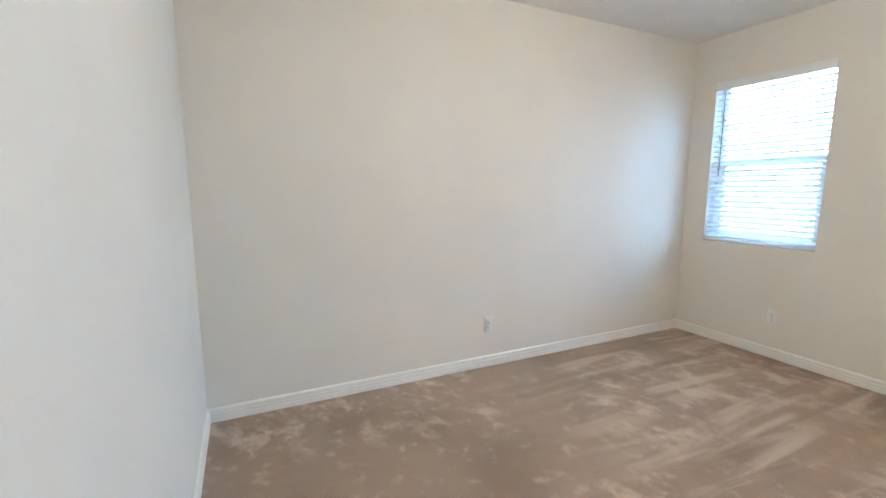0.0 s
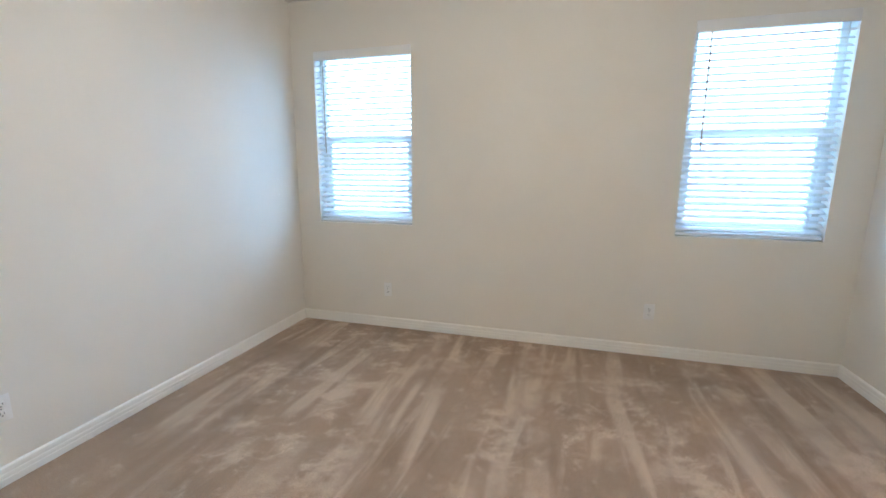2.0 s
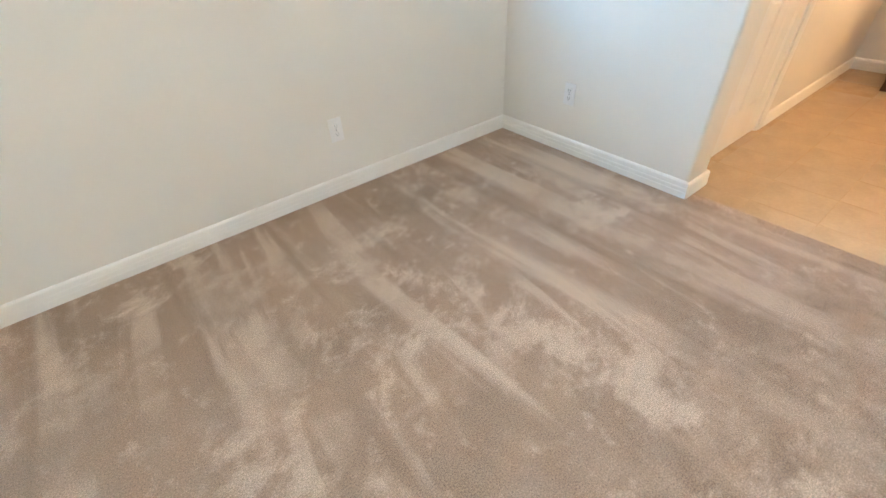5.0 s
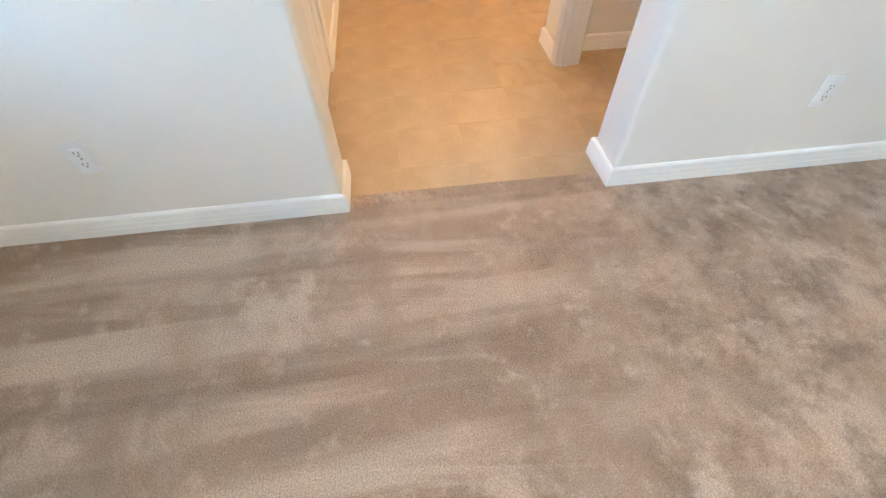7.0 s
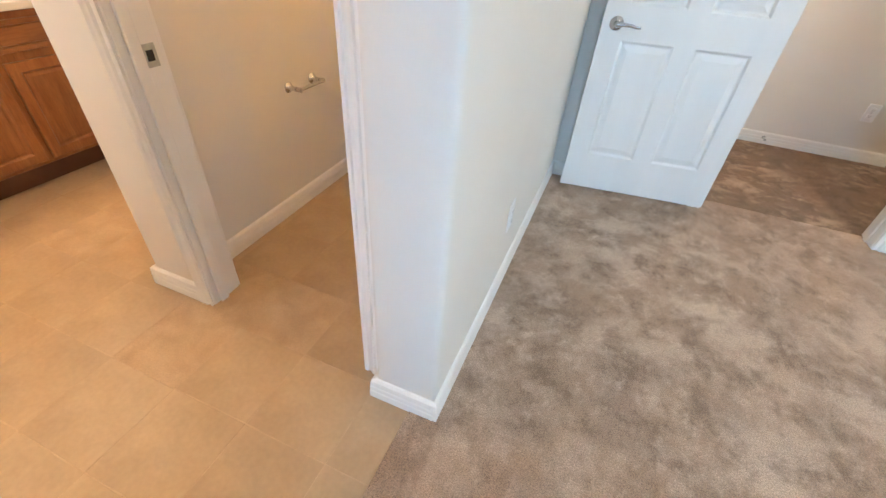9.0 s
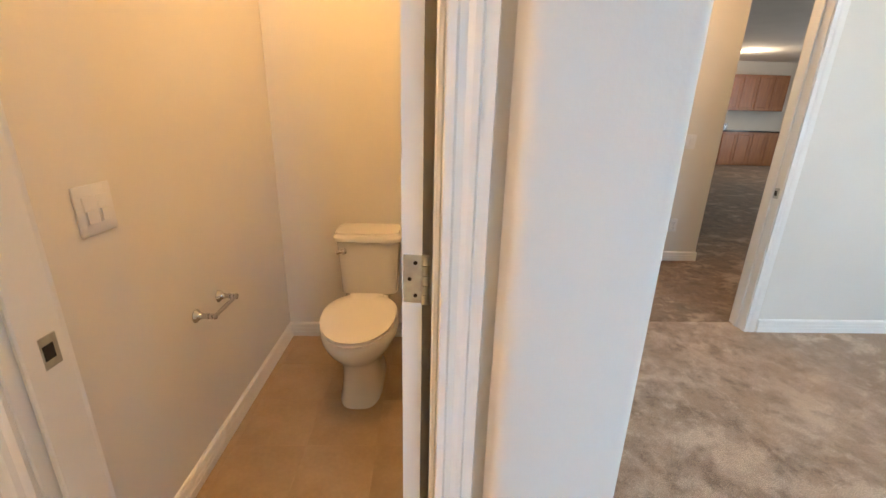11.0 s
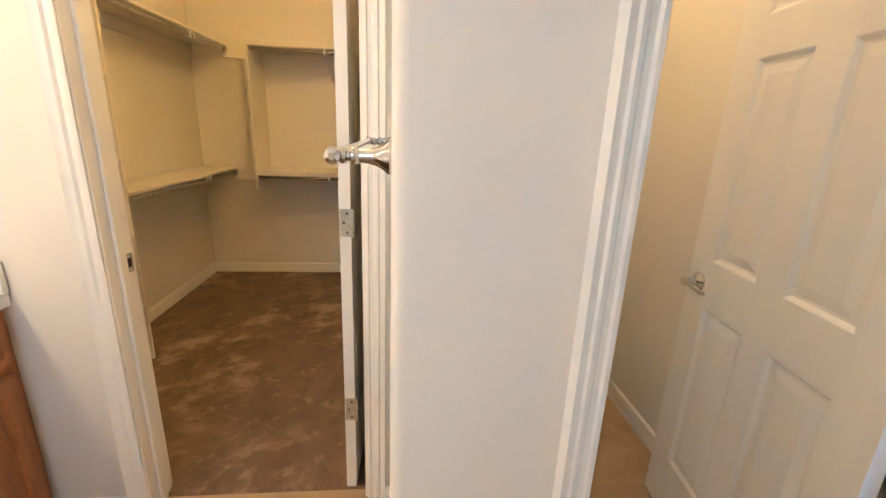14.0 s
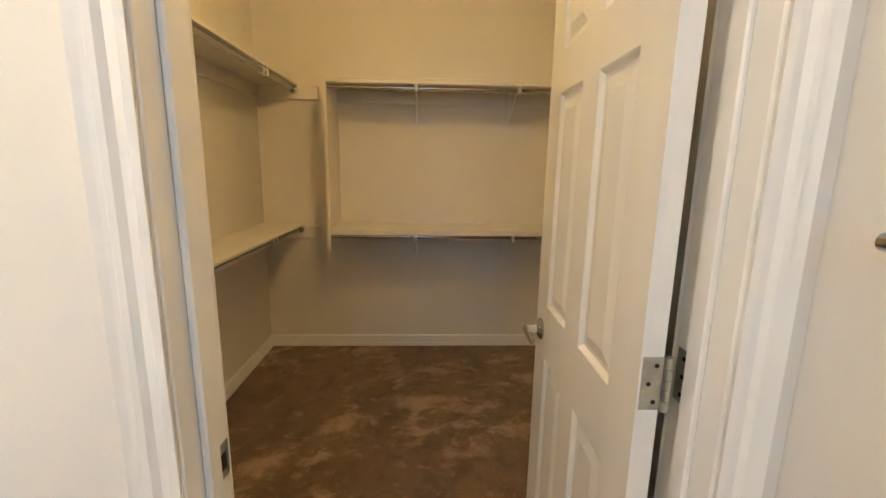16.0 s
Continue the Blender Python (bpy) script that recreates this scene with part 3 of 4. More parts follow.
def jamb_hinge(p, out):
    """The hinge leaf let into the jamb, at p, facing +x."""
    x, y, z = p
    bm = bmesh.new()
    add_box(bm, (x, y - 0.036 if out < 0 else y, z - 0.044), (x + 0.0025, y if out < 0 else y + 0.036, z + 0.044), 0.0008, 1)
    ob = tagged(new("jamb_hinge_plate"), "steel hinge plate let into the door frame", "hinge", "hinge plates")
    finish("plate", bm, M_NICKEL, ob)
    for dz in (-0.03, 0, 0.03):
        bm = bmesh.new()
        add_tube(bm, (x + 0.002, y + out * 0.018, z + dz), (x + 0.0035, y + out * 0.018, z + dz), 0.0036, n=10)
        finish("screw", bm, M_DARK, ob)


def strike(p):
    """Strike plate on a jamb facing -x: steel plate with a near-black block for the shade in the latch hole."""
    x, y, z = p
    ob = tagged(new("strike_plate"), "steel strike plate with latch hole on the door frame", "strike plate", "strike plates")
    bm = bmesh.new()
    add_box(bm, (x - 0.002, y - 0.021, z - 0.030), (x, y + 0.021, z + 0.030), 0.0006, 1)
    finish("plate", bm, M_NICKEL, ob)
    box("latch_hole_shade", (x - 0.0028, y - 0.011, z - 0.014), (x - 0.0015, y + 0.010, z + 0.014), M_DARK, ob)


def place_door(door, hinge_xy, angle, z=0.012):
    door.location = (*hinge_xy, z)
    door.rotation_euler = (0, 0, radians(angle))


entry = panel_door("entry_door", 0.80, 2.005, "white six-panel bedroom door swung open against the wall")
lever_handle(entry, 0.735, 0.87, 1, -1)
lever_handle(entry, 0.735, 0.87, -1, -1)
latch_plate(entry, 0.80, 0.87)
for hz in (0.25, 1.0, 1.8):
    hinge(entry, hz)
place_door(entry, (0.695, -0.268), 8.0)

tdoor = panel_door("toilet_room_door", 0.685, 2.005, "white six-panel door open into the toilet room", "inner doors")
cdoor = panel_door("closet_door", 0.645, 2.005, "white six-panel door open into the walk-in closet", "inner doors")
for dr, dw in ((tdoor, 0.685), (cdoor, 0.645)):
    lever_handle(dr, dw - 0.06, 0.87, 1, -1)
    lever_handle(dr, dw - 0.06, 0.87, -1, -1)
    latch_plate(dr, dw, 0.87)
    for hz in (0.34, 1.013, 1.82):
        hinge(dr, hz, 0.0, 0.0)
place_door(tdoor, (1.920, 1.368), -96.5, 0.006)
place_door(cdoor, (2.997, 0.645), -91.8)
for hz in (0.346, 1.019, 1.826):
    jamb_hinge((T0, 1.411, hz), -1)
    jamb_hinge((C0, 0.645, hz + 0.006), -1)
strike((T1, 1.392, 0.882))
strike((C1, 0.622, 0.880))
ldoor = panel_door("linen_closet_door", 0.655, 2.005, "white six-panel linen closet door, closed")
place_door(ldoor, (1.9925, 2.7355), 0, 0.004)
lever_handle(ldoor, 0.06, 0.87, -1, 1)
ES = tagged(new("entry_strike_plate"), "steel strike plate on the entry door frame", "strike plate", "strike plates")
box("plate", (D0, S - 0.055, 0.85), (D0 + 0.002, S - 0.015, 0.91), M_NICKEL, ES)
# Black block coloured as the hole's shade; the plate isn't cut.
box("latch_hole_shade", (D0 + 0.001, S - 0.045, 0.866), (D0 + 0.0028, S - 0.026, 0.894), M_DARK, ES)


# ---- outlets and switches ----
def outlet():
    """A duplex outlet facing -y, at the origin."""
    ob = tagged(new("wall_outlet"), "white duplex wall outlet with cover plate", "outlet", "wall outlets")
    box("plate", (-0.036, -0.006, -0.060), (0.036, 0.0, 0.060), M_PLATE, ob, 0.003)
    bm, bs = bmesh.new(), bmesh.new()
    for dz in (-0.021, 0.021):
        add_box(bm, (-0.0165, -0.009, dz - 0.015), (0.0165, -0.004, dz + 0.015), 0.003, 2)
        add_box(bs, (-0.008, -0.0095, dz - 0.002), (-0.0055, -0.0085, dz + 0.007))
        add_box(bs, (0.0055, -0.0095, dz - 0.002), (0.008, -0.0085, dz + 0.006))
        add_tube(bs, (0, -0.0096, dz - 0.008), (0, -0.0085, dz - 0.008), 0.0028, n=10)
    add_tube(bs, (0, -0.0068, 0), (0, -0.005, 0), 0.003, n=10)
    finish("receptacle", bm, M_PLATE, ob, True)
    finish("slot", bs, M_SLOT, ob)
    return ob


first = outlet()
first.matrix_basis = pose(-1.715, N, 0.339)
for m in (pose(0.366, N, 0.339), pose(W, 1.650, 0.339, 0, 0, 90), pose(E, 3.350, 0.339, 0, 0, -90), pose(E, 0.858, 0.347, 0, 0, -90),
          pose(-0.345, -1.62, 0.34, 0, 0, 180)):
    copy_thing(first, m)


def switch(m, gangs, label):
    ob = tagged(new("light_switch"), label, "light switch", "light switches")
    w = 0.036 + 0.023 * (gangs - 1)
    box("plate", (-w, -0.006, -0.060), (w, 0, 0.060), M_PLATE, ob, 0.003)
    for k in range(gangs):
        x = (k - (gangs - 1) / 2) * 0.046
        bm = bmesh.new()
        add_box(bm, (x - 0.0165, -0.008, -0.034), (x + 0.0165, -0.004, 0.034), 0.0015, 1)
        add_prism(bm, [(x - 0.014, -0.013), (x + 0.014, -0.013), (x + 0.014, -0.007), (x - 0.014, -0.007)], -0.030, 0.0)
        finish("rocker", bm, M_PLATE, ob)
    ob.matrix_basis = m


switch(pose(TE, 1.02, 1.045, 0, 0, -90), 2, "white double rocker light switch on the wall")
switch(pose(-0.335, -1.62, 1.08, 0, 0, 180), 2, "white double light switch on the hall wall")
stop = tagged(new("door_stop"), "small spring door stop screwed to the baseboard", "door stop")
bm = bmesh.new()
add_lathe(bm, (0.185, -1.606, 0.05), (0, 1, 0), [(0, 0.012), (0.004, 0.012), (0.006, 0.005), (0.05, 0.005), (0.052, 0.009), (0.062, 0.009)], 12)
finish("spring", bm, M_NICKEL, stop, True)

chips = bmesh.new()
for zc in (1.28, 1.155, 1.04, 0.94, 0.66, 0.565, 0.47, 0.395):
    add_box(chips, (W + 0.0004, 3.588 + random.uniform(-0.004, 0.002), zc - 0.006), (W + 0.0016, 3.593 + random.uniform(0, 0.003), zc + random.uniform(0.004, 0.014)), 0.0004, 1)
tagged(finish("wall_chip_marks", chips, M_TRIM), "row of small pale chips in the wall paint", "wall marks", kind="stuff")

# ---- toilet room ----
valve = tagged(new("stop_valve"), "chrome stop valve with supply hose behind the toilet", "valve")
bm = bmesh.new()
add_lathe(bm, (2.345, -0.204, 0.17), (0, 1, 0), [(0, 0.025), (0.004, 0.025), (0.007, 0.009), (0.05, 0.009), (0.052, 0.013), (0.075, 0.013), (0.08, 0.006)], 16)
finish("valve_body", bm, M_CHROME, valve, True)
bm = bmesh.new()
hose = [(2.345, -0.15, 0.17), (2.347, -0.148, 0.23), (2.335, -0.13, 0.29), (2.305, -0.105, 0.335), (2.29, -0.095, 0.358)]
for p, q in zip(hose, hose[1:]):
    add_tube(bm, p, q, 0.005, n=10)
finish("supply_hose", bm, M_NICKEL, valve, True)
TX = 2.188
toilet = tagged(new("toilet"), "white two-piece toilet with closed lid on tile floor", "toilet")
toilet.location = (TX, 0.015, -0.018)
bm = bmesh.new()
add_loft(bm, [oval(0, 0.20, 0.0, 0.098, 0.21, 0.235, power=3.2), oval(0, 0.20, 0.02, 0.100, 0.21, 0.235, power=3.2),
              oval(0, 0.20, 0.05, 0.092, 0.20, 0.222, power=3), oval(0, 0.20, 0.14, 0.088, 0.19, 0.205, power=2.8),
              oval(0, 0.21, 0.20, 0.096, 0.20, 0.205, power=2.5), oval(0, 0.23, 0.255, 0.130, 0.22, 0.235, power=2.2),
              oval(0, 0.25, 0.30, 0.160, 0.235, 0.265), oval(0, 0.26, 0.345, 0.174, 0.24, 0.285), oval(0, 0.26, 0.375, 0.176, 0.24, 0.290),
              oval(0, 0.26, 0.388, 0.170, 0.235, 0.284)])
add_box(bm, (-0.10, -0.16, 0.28), (0.10, 0.10, 0.375), 0.02, 3)
finish("bowl", bm, M_PORC, toilet, True)
bm = bmesh.new()
add_loft(bm, [oval(0, 0.27, 0.391, 0.160, 0.185, 0.268), oval(0, 0.27, 0.393, 0.172, 0.19, 0.282), oval(0, 0.27, 0.401, 0.173, 0.19, 0.283),
              oval(0, 0.27, 0.404, 0.166, 0.19, 0.276)])
finish("seat", bm, M_SEAT, toilet, True)
bm = bmesh.new()
add_loft(bm, [oval(0, 0.27, 0.408, 0.158, 0.19, 0.266, power=2.1), oval(0, 0.27, 0.410, 0.169, 0.195, 0.278, power=2.1), oval(0, 0.27, 0.418, 0.170, 0.195, 0.279, power=2.1),
              oval(0, 0.27, 0.424, 0.160, 0.188, 0.268, power=2.1), oval(0, 0.27, 0.427, 0.10, 0.12, 0.18)])
add_box(bm, (-0.085, 0.055, 0.392), (0.085, 0.095, 0.416), 0.006, 2)
finish("lid", bm, M_SEAT, toilet, True)
bm = bmesh.new()
add_loft(bm, [oval(0, -0.095, 0.365, 0.128, 0.07, 0.075, power=5), oval(0, -0.095, 0.38, 0.145, 0.085, 0.09, power=5), oval(0, -0.095, 0.60, 0.156, 0.092, 0.10, power=5.5),
              oval(0, -0.095, 0.715, 0.160, 0.095, 0.103, power=6)])
finish("tank", bm, M_PORC, toilet, True)
bm = bmesh.new()
add_loft(bm, [oval(0, -0.093, 0.666, 0.164, 0.097, 0.107, power=6), oval(0, -0.093, 0.672, 0.172, 0.10, 0.114, power=6), oval(0, -0.093, 0.690, 0.173, 0.10, 0.115, power=6),
              oval(0, -0.093, 0.702, 0.166, 0.095, 0.108, power=5), oval(0, -0.093, 0.705, 0.14, 0.075, 0.085, power=4)])
finish("tank_lid", bm, M_PORC, toilet, True)
bm = bmesh.new()
add_lathe(bm, (0.118, 0.008, 0.622), (0, 1, 0), [(0, 0.016), (0.006, 0.017), (0.012, 0.012), (0.018, 0.008)], 16)
add_tube(bm, (0.118, 0.022, 0.622), (0.150, 0.026, 0.617), 0.006, 0.008, 10)
finish("flush_lever", bm, M_CHROME, toilet, True)


def flared_post(bm, base, axis, length, r):
    prof = [(0, 1.0), (0.04, 1.04), (0.08, 0.95), (0.14, 0.74), (0.24, 0.54), (0.36, 0.42), (0.46, 0.38), (0.50, 0.36), (0.525, 0.46), (0.57, 0.50),
            (0.615, 0.46), (0.64, 0.30), (0.67, 0.30), (0.695, 0.42), (0.74, 0.46), (0.785, 0.42), (0.81, 0.32), (0.85, 0.46), (0.91, 0.50), (0.97, 0.42), (1.0, 0.16)]
    add_lathe(bm, base, axis, [(length * d, r * q) for d, q in prof], 28)


holder = tagged(new("paper_holder"), "chrome toilet paper holder with empty bar on the wall", "paper holder")
for yy in (0.528, 0.695):
    bm = bmesh.new()
    flared_post(bm, (TE, yy, 0.585), (-1, 0, 0), 0.075, 0.024)
    finish("post", bm, M_CHROME, holder, True)
bm = bmesh.new()
add_tube(bm, (TE - 0.066, 0.528, 0.585), (TE - 0.066, 0.695, 0.585), 0.007, n=14)
finish("bar", bm, M_CHROME, holder, True)

towel = tagged(new("towel_bar"), "polished chrome towel bar with flared posts on the wall", "towel bar")
for yy in (0.862, 1.41):
    bm = bmesh.new()
    flared_post(bm, (TE2, yy, 1.281), (1, 0, 0), 0.080, 0.0215)
    finish("post", bm, M_CHROME, towel, True)
bm = bmesh.new()
add_tube(bm, (TE2 + 0.070, 0.85, 1.281), (TE2 + 0.070, 1.425, 1.281), 0.0078, n=24)
for yy, d in ((0.85, -1), (1.425, 1)):
    add_lathe(bm, (TE2 + 0.070, yy - d * 0.03, 1.281), (0, d, 0), [(0, 0.0086), (0.006, 0.0092), (0.020, 0.0095), (0.034, 0.0092), (0.038, 0.004)], 24)
finish("bar", bm, M_CHROME, towel, True)

ring = tagged(new("towel_ring"), "chrome towel ring hanging on the wall beside the vanity", "towel ring")
bm = bmesh.new()
flared_post(bm, (3.95, 0.715, 1.545), (0, 1, 0), 0.062, 0.026)
finish("post", bm, M_CHROME, ring, True)
bm = bmesh.new()
loop = [(3.95 + 0.075 * math.sin(k * math.tau / 32), 0.768, 1.468 + 0.075 * math.cos(k * math.tau / 32)) for k in range(33)]
for p, q in zip(loop, loop[1:]):
    add_tube(bm, p, q, 0.0055, n=10)
finish("loop", bm, M_CHROME, ring, True)

# ---- vanity ----
VX, VY0, VY1 = 3.945, 0.717, 2.385
vanity = tagged(new("vanity_cabinet"), "honey maple vanity cabinet with white countertop", "vanity")
vanity.location = (VX, VY0, -0.008)
VL = VY1 - VY0
box("body", (0, 0, 0.10), (XE - VX - 0.003, VL, 0.785), M_WOOD, vanity, 0.003, 1)
box("toe_kick", (0.035, 0.003, 0), (XE - VX - 0.003, VL - 0.003, 0.10), M_TOE, vanity)
bm = bmesh.new()
add_box(bm, (-0.028, 0.0, 0.787), (XE - VX - 0.003, VL + 0.015, 0.825), 0.008, 3)
finish("countertop", bm, M_COUNTER, vanity, True)
bm = bmesh.new()
add_box(bm, (-0.030, 0.0, 0.8255), (XE - VX - 0.024, 0.020, 0.925), 0.005, 2)
add_box(bm, (XE - VX - 0.023, 0.0, 0.8255), (XE - VX - 0.003, VL, 0.925), 0.005, 2)
finish("splash", bm, M_COUNTER, vanity, True)


def front(parent, name, y0, y1, z0, z1, material):
    """A framed cabinet front with a recessed centre panel."""
    bm = bmesh.new()
    rings = []
    for ins, x in ((0.0, -0.002), (0.0, -0.017), (0.003, -0.020), (0.045, -0.020), (0.052, -0.012), (0.060, -0.011), (0.072, -0.016)):
        ins = min(ins, (min(y1 - y0, z1 - z0)) / 2 - 0.004) if name == "door" else min(ins * 0.45, 0.03)
        rings.append([(x, y0 + ins, z0 + ins), (x, y1 - ins, z0 + ins), (x, y1 - ins, z1 - ins), (x, y0 + ins, z1 - ins)])
    add_loft(bm, rings)
    finish(name, bm, material, parent)


for a, b in ((0.035, 0.40), (0.43, 0.715), (1.02, 1.355), (1.355, 1.675)):
    front(vanity, "door", a, b, 0.125, 0.585, M_WOOD)
    front(vanity, "drawer", a, b, 0.625, 0.755, M_WOODX)
for a, b in ((0.125, 0.285), (0.315, 0.445), (0.475, 0.600), (0.630, 0.755)):
    front(vanity, "drawer", 0.755, 0.985, a, b, M_WOODX)

bar = tagged(new("vanity_light"), "chrome vanity light bar with lit frosted globes", "wall lamp")
box("back_plate", (XE - 0.025, 1.12, 2.02), (XE - 0.001, 2.43, 2.12), M_CHROME, bar, 0.006)
for yy in (1.30, 1.775, 2.25):
    bm = bmesh.new()
    add_lathe(bm, (XE - 0.026, yy, 2.07), (-1, 0, 0), [(0, 0.02), (0.02, 0.025), (0.03, 0.045), (0.06, 0.06), (0.09, 0.055), (0.115, 0.03), (0.12, 0.008)])
    finish("globe", bm, M_GLOW, bar, True)


def dome(x, y, label):
    ob = tagged(new("ceiling_lamp"), label, "ceiling lamp", "ceiling lamps")
    bm = bmesh.new()
    add_lathe(bm, (x, y, H - 0.001), (0, 0, -1), [(0, 0.15), (0.02, 0.15), (0.025, 0.14)])
    finish("base", bm, M_NICKEL, ob, True)
    bm = bmesh.new()
    add_lathe(bm, (x, y, H - 0.027), (0, 0, -1), [(0, 0.135), (0.03, 0.125), (0.06, 0.09), (0.075, 0.04), (0.08, 0.005)])
    finish("shade", bm, M_GLOW, ob, True)


dome(2.19, 0.55, "lit frosted dome lamp on the toilet room ceiling")
dome(-0.5, 1.6, "lit frosted dome lamp on the bedroom ceiling")
dome(0.3, -1.0, "lit frosted dome lamp on the hall ceiling")
dome(3.25, -0.10, "lit frosted dome lamp on the closet ceiling")

# ---- closet ----
def cleat(bm, lo, hi):
    add_box(bm, lo, hi, 0.003, 1)


side = tagged(new("closet_shelf_unit"), "white double hanging shelf unit with chrome rods", "shelf unit", "closet shelves")
bm = bmesh.new()
add_prism(bm, [(3.931, -1.829), (3.949, -1.829), (3.949, -1.470), (3.931, -1.470)], 0.806, 1.880)
finish("side_panel", bm, M_SHELF, side)
for z in (1.876, 0.950):
    bm = bmesh.new()
    add_box(bm, (2.302, -1.829, z - 0.018), (3.931, -1.455, z), 0.003, 1)
    add_box(bm, (2.302, -1.473, z - 0.036), (3.931, -1.455, z - 0.018), 0.002, 1)
    finish("shelf", bm, M_SHELF, side, True)
    bm = bmesh.new()
    cleat(bm, (2.302, -1.829, z - 0.105), (3.931, -1.811, z - 0.018))
    finish("cleat", bm, M_SHELF, side, True)
    bm = bmesh.new()
    add_tube(bm, (2.303, -1.508, z - 0.052), (3.930, -1.508, z - 0.052), 0.0135, n=16)
    finish("rod", bm, M_CHROME, side, True)
    for xx in (3.388, 2.75):
        bm = bmesh.new()
        add_box(bm, (xx - 0.009, -1.530, z - 0.075), (xx + 0.009, -1.462, z - 0.019), 0.004, 2)
        add_box(bm, (xx - 0.007, -1.812, z - 0.030), (xx + 0.007, -1.50, z - 0.019), 0.002, 1)
        add_box(bm, (xx - 0.007, -1.810, z - 0.24), (xx + 0.007, -1.796, z - 0.030), 0.002, 1)
        add_tube(bm, (xx, -1.80, z - 0.22), (xx, -1.54, z - 0.04), 0.006, n=8)
        finish("bracket", bm, M_PLATE, side, True)

es = tagged(new("closet_east_shelf"), "white double hanging shelves with rods along the wall", "shelf unit", "closet shelves")
for z in (1.892, 0.940):
    bm = bmesh.new()
    add_box(bm, (4.200, -1.828, z - 0.018), (XE - 0.002, -0.325, z), 0.003, 1)
    finish("shelf", bm, M_SHELF, es, True)
    bm = bmesh.new()
    cleat(bm, (XE - 0.020, -1.828, z - 0.105), (XE - 0.002, -0.325, z - 0.018))
    cleat(bm, (4.06, -1.828, z - 0.105), (XE - 0.022, -1.812, z - 0.018))
    finish("cleat", bm, M_SHELF, es, True)
    bm = bmesh.new()
    add_tube(bm, (4.222, -1.811, z - 0.040), (4.222, -0.325, z - 0.040), 0.0135, n=16)
    add_lathe(bm, (4.222, -1.811, z - 0.040), (0, 1, 0), [(0, 0.027), (0.010, 0.027), (0.014, 0.016)], 16)
    finish("rod", bm, M_CHROME, es, True)
    for yy in (-1.30, -1.24):
        bm = bmesh.new()
        add_box(bm, (4.205, yy - 0.006, z - 0.060), (4.24, yy + 0.006, z - 0.019), 0.003, 1)
        finish("bracket", bm, M_PLATE, es, True)

tower = tagged(new("closet_cubby_tower"), "white open shoe shelf tower with five shelves", "shelf tower", "closet shelves")
for yy in (-0.322, 0.10):
    box("side_panel", (4.19, yy, 0.003), (XE - 0.017, yy + 0.017, 1.90), M_SHELF, tower, 0.002, 1)
for z in (0.335, 0.738, 1.120, 1.514, 1.883):
    box("shelf", (4.195, -0.305, z - 0.017), (XE - 0.017, 0.10, z), M_SHELF, tower, 0.002, 1)

# ---- far kitchen ----
KY = -9.45
def kitchen_cabinet(x0, x1, z0, z1, y_back, label, top=False):
    ob = tagged(new("kitchen_cabinet"), label, "cabinet", "kitchen cabinets")
    box("body", (x0, y_back, z0), (x1, KY if z0 < 1 else KY - 0.25, z1), M_WOOD, ob, 0.003, 1)
    n = max(1, round((x1 - x0) / 0.45))
    yf = KY if z0 < 1 else KY - 0.25
    for k in range(n):
        a, b = x0 + (x1 - x0) * k / n + 0.015, x0 + (x1 - x0) * (k + 1) / n - 0.015
        bm = bmesh.new()
        lo, hi = z0 + 0.03, z1 - 0.03
        add_loft(bm, [[(a + i, y, lo + i), (b - i, y, lo + i), (b - i, y, hi - i), (a + i, y, hi - i)] for i, y in
                      ((0, yf + 0.002), (0, yf + 0.018), (0.05, yf + 0.018), (0.06, yf + 0.008))])
        finish("door", bm, M_WOOD, ob)
    if top:
        box("countertop", (x0, y_back, z1), (x1, KY + 0.03, z1 + 0.035), M_BLACK, ob, 0.005)


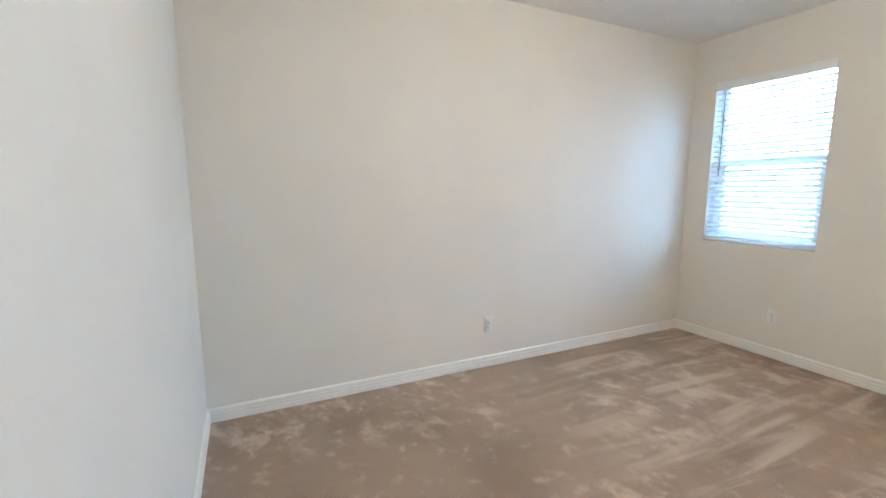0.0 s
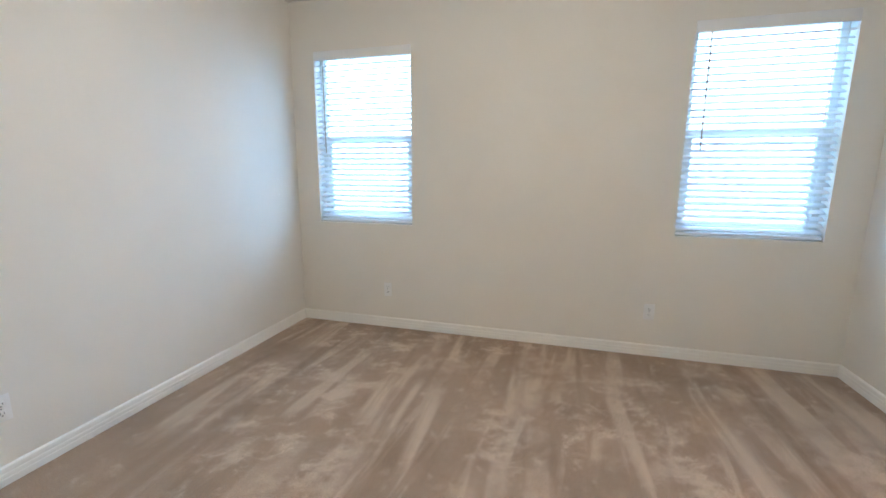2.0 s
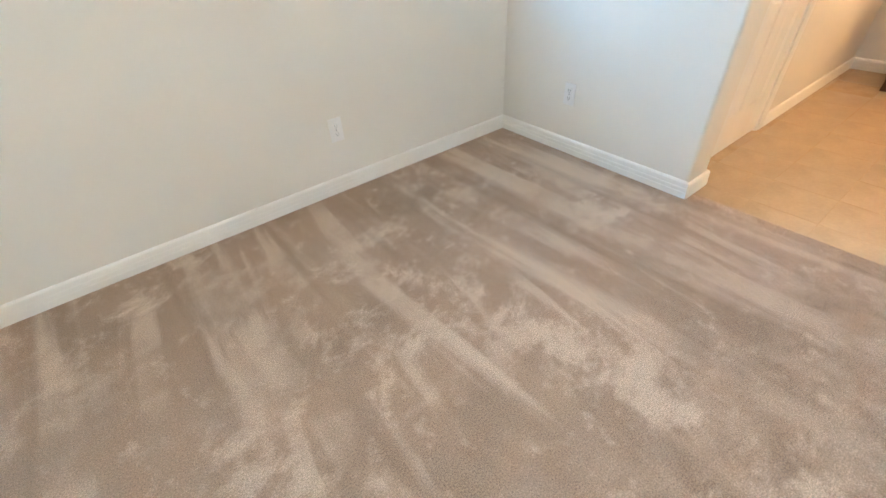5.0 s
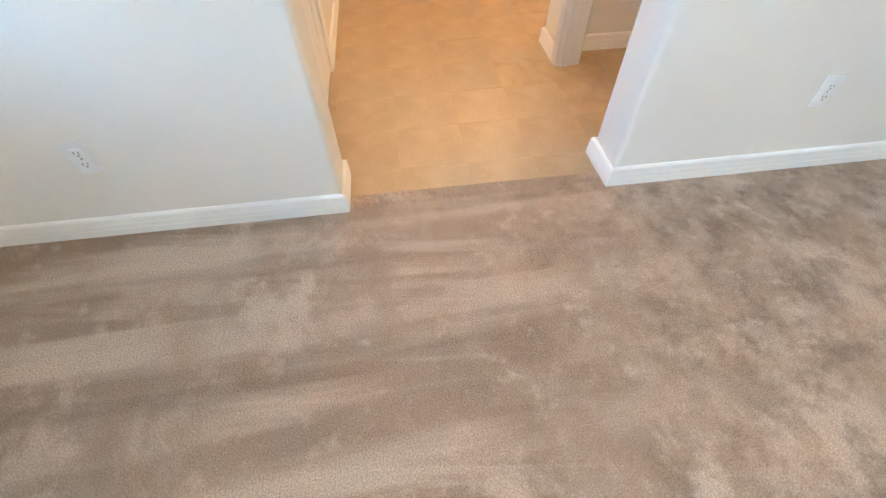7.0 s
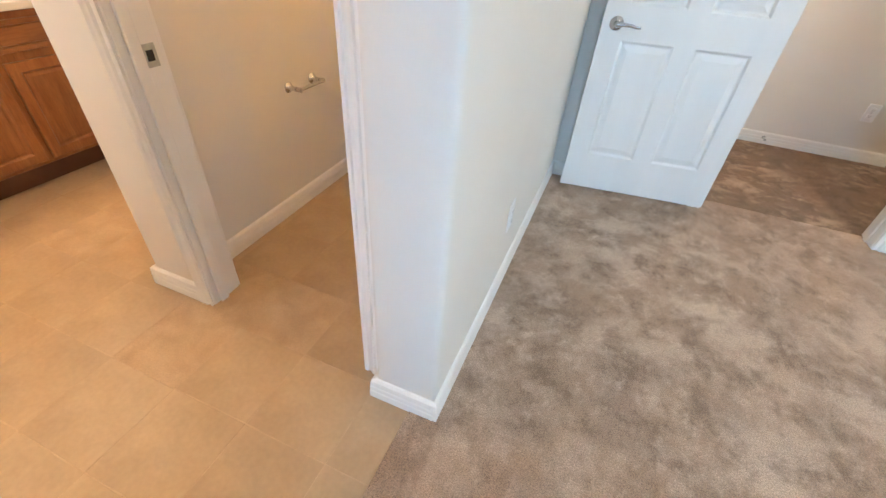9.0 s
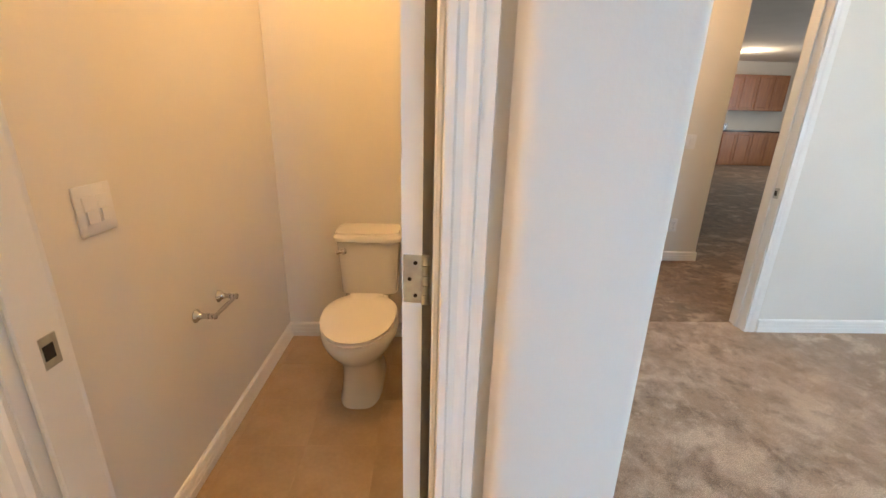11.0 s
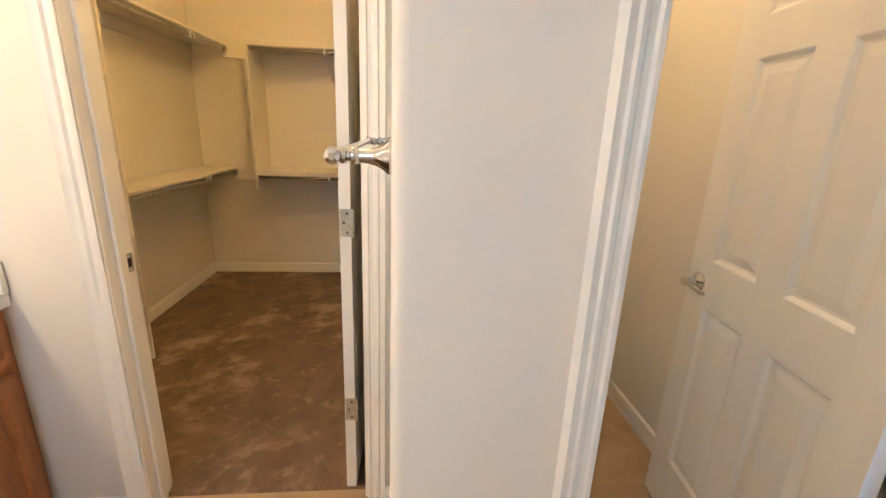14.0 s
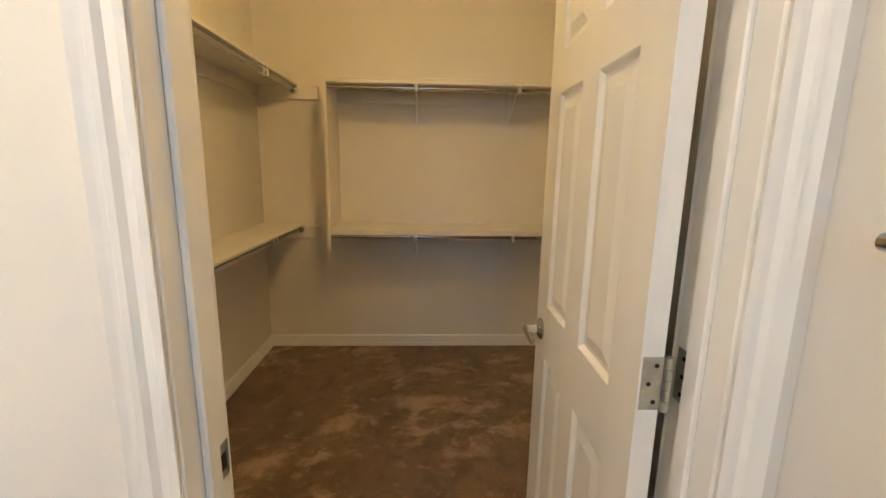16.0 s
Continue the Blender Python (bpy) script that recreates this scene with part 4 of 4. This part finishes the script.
kitchen_cabinet(-7.6, -5.52, 0.02, 0.90, -10.04, "honey wood base cabinet with dark countertop", True)
kitchen_cabinet(-4.73, -3.4, 0.02, 0.90, -10.04, "honey wood base cabinet with dark countertop", True)
kitchen_cabinet(-7.6, -5.52, 1.45, 2.35, -10.04, "honey wood upper cabinet")
kitchen_cabinet(-5.50, -4.75, 1.88, 2.35, -10.04, "honey wood upper cabinet")
kitchen_cabinet(-4.73, -3.4, 1.45, 2.35, -10.04, "honey wood upper cabinet")
rng = tagged(new("kitchen_range"), "black and stainless kitchen range", "range")
box("body", (-5.50, -10.04, 0.01), (-4.75, KY, 0.92), M_BLACK, rng, 0.006)
box("oven_handle", (-5.42, KY + 0.02, 0.72), (-4.83, KY + 0.05, 0.75), M_STEEL, rng, 0.01)
box("control_panel", (-5.50, KY, 0.80), (-4.75, KY + 0.012, 0.90), M_STEEL, rng, 0.004)
mw = tagged(new("microwave"), "stainless over-range microwave with black glass door", "microwave")
box("body", (-5.50, -10.04, 1.46), (-4.75, KY - 0.15, 1.877), M_STEEL, mw, 0.006)
box("door_glass", (-5.30, KY - 0.151, 1.52), (-4.80, KY - 0.143, 1.82), M_BLACK, mw, 0.003)
box("handle", (-5.36, KY - 0.15, 1.50), (-5.33, KY - 0.11, 1.84), M_STEEL, mw, 0.008)
toast = tagged(new("toaster_oven"), "stainless toaster oven on the kitchen counter", "toaster")
box("body", (-6.1, -9.9, 0.937), (-5.65, KY - 0.1, 1.12), M_STEEL, toast, 0.012)
box("window", (-6.05, KY - 0.102, 0.97), (-5.75, KY - 0.096, 1.08), M_BLACK, toast)

# ---- bathroom tiles ----
STEP = 0.284
gx, gy = 2.075, 2.088
cut_meshes = {}
for i in range(-2, 9):
    for k in range(-9, 4):
        x0, y0 = gx + i * STEP, gy + k * STEP
        a, b = max(x0, 1.652), min(x0 + STEP, XE)
        c, d = max(y0, -0.205), min(y0 + STEP, 2.74)
        if b - a < 0.02 or d - c < 0.02 or (c + d) / 2 < 0.61 and (a + b) / 2 > TE2:
            continue
        key = (round(a - x0, 4), round(b - x0, 4), round(c - y0, 4), round(d - y0, 4))
        if key not in cut_meshes:
            bm = bmesh.new()
            add_box(bm, (key[0] + 0.001, key[2] + 0.0015, -0.006), (key[1] - 0.001, key[3] - 0.0015, 0.0), 0.0009, 1)
            t = finish("tile", bm, M_TILE, tile_floor, True)
            cut_meshes[key] = t.data
        else:
            t = new("tile", cut_meshes[key])
            t.parent = tile_floor
        t.location = (x0, y0, -0.008 + random.uniform(-0.0006, 0.0006))
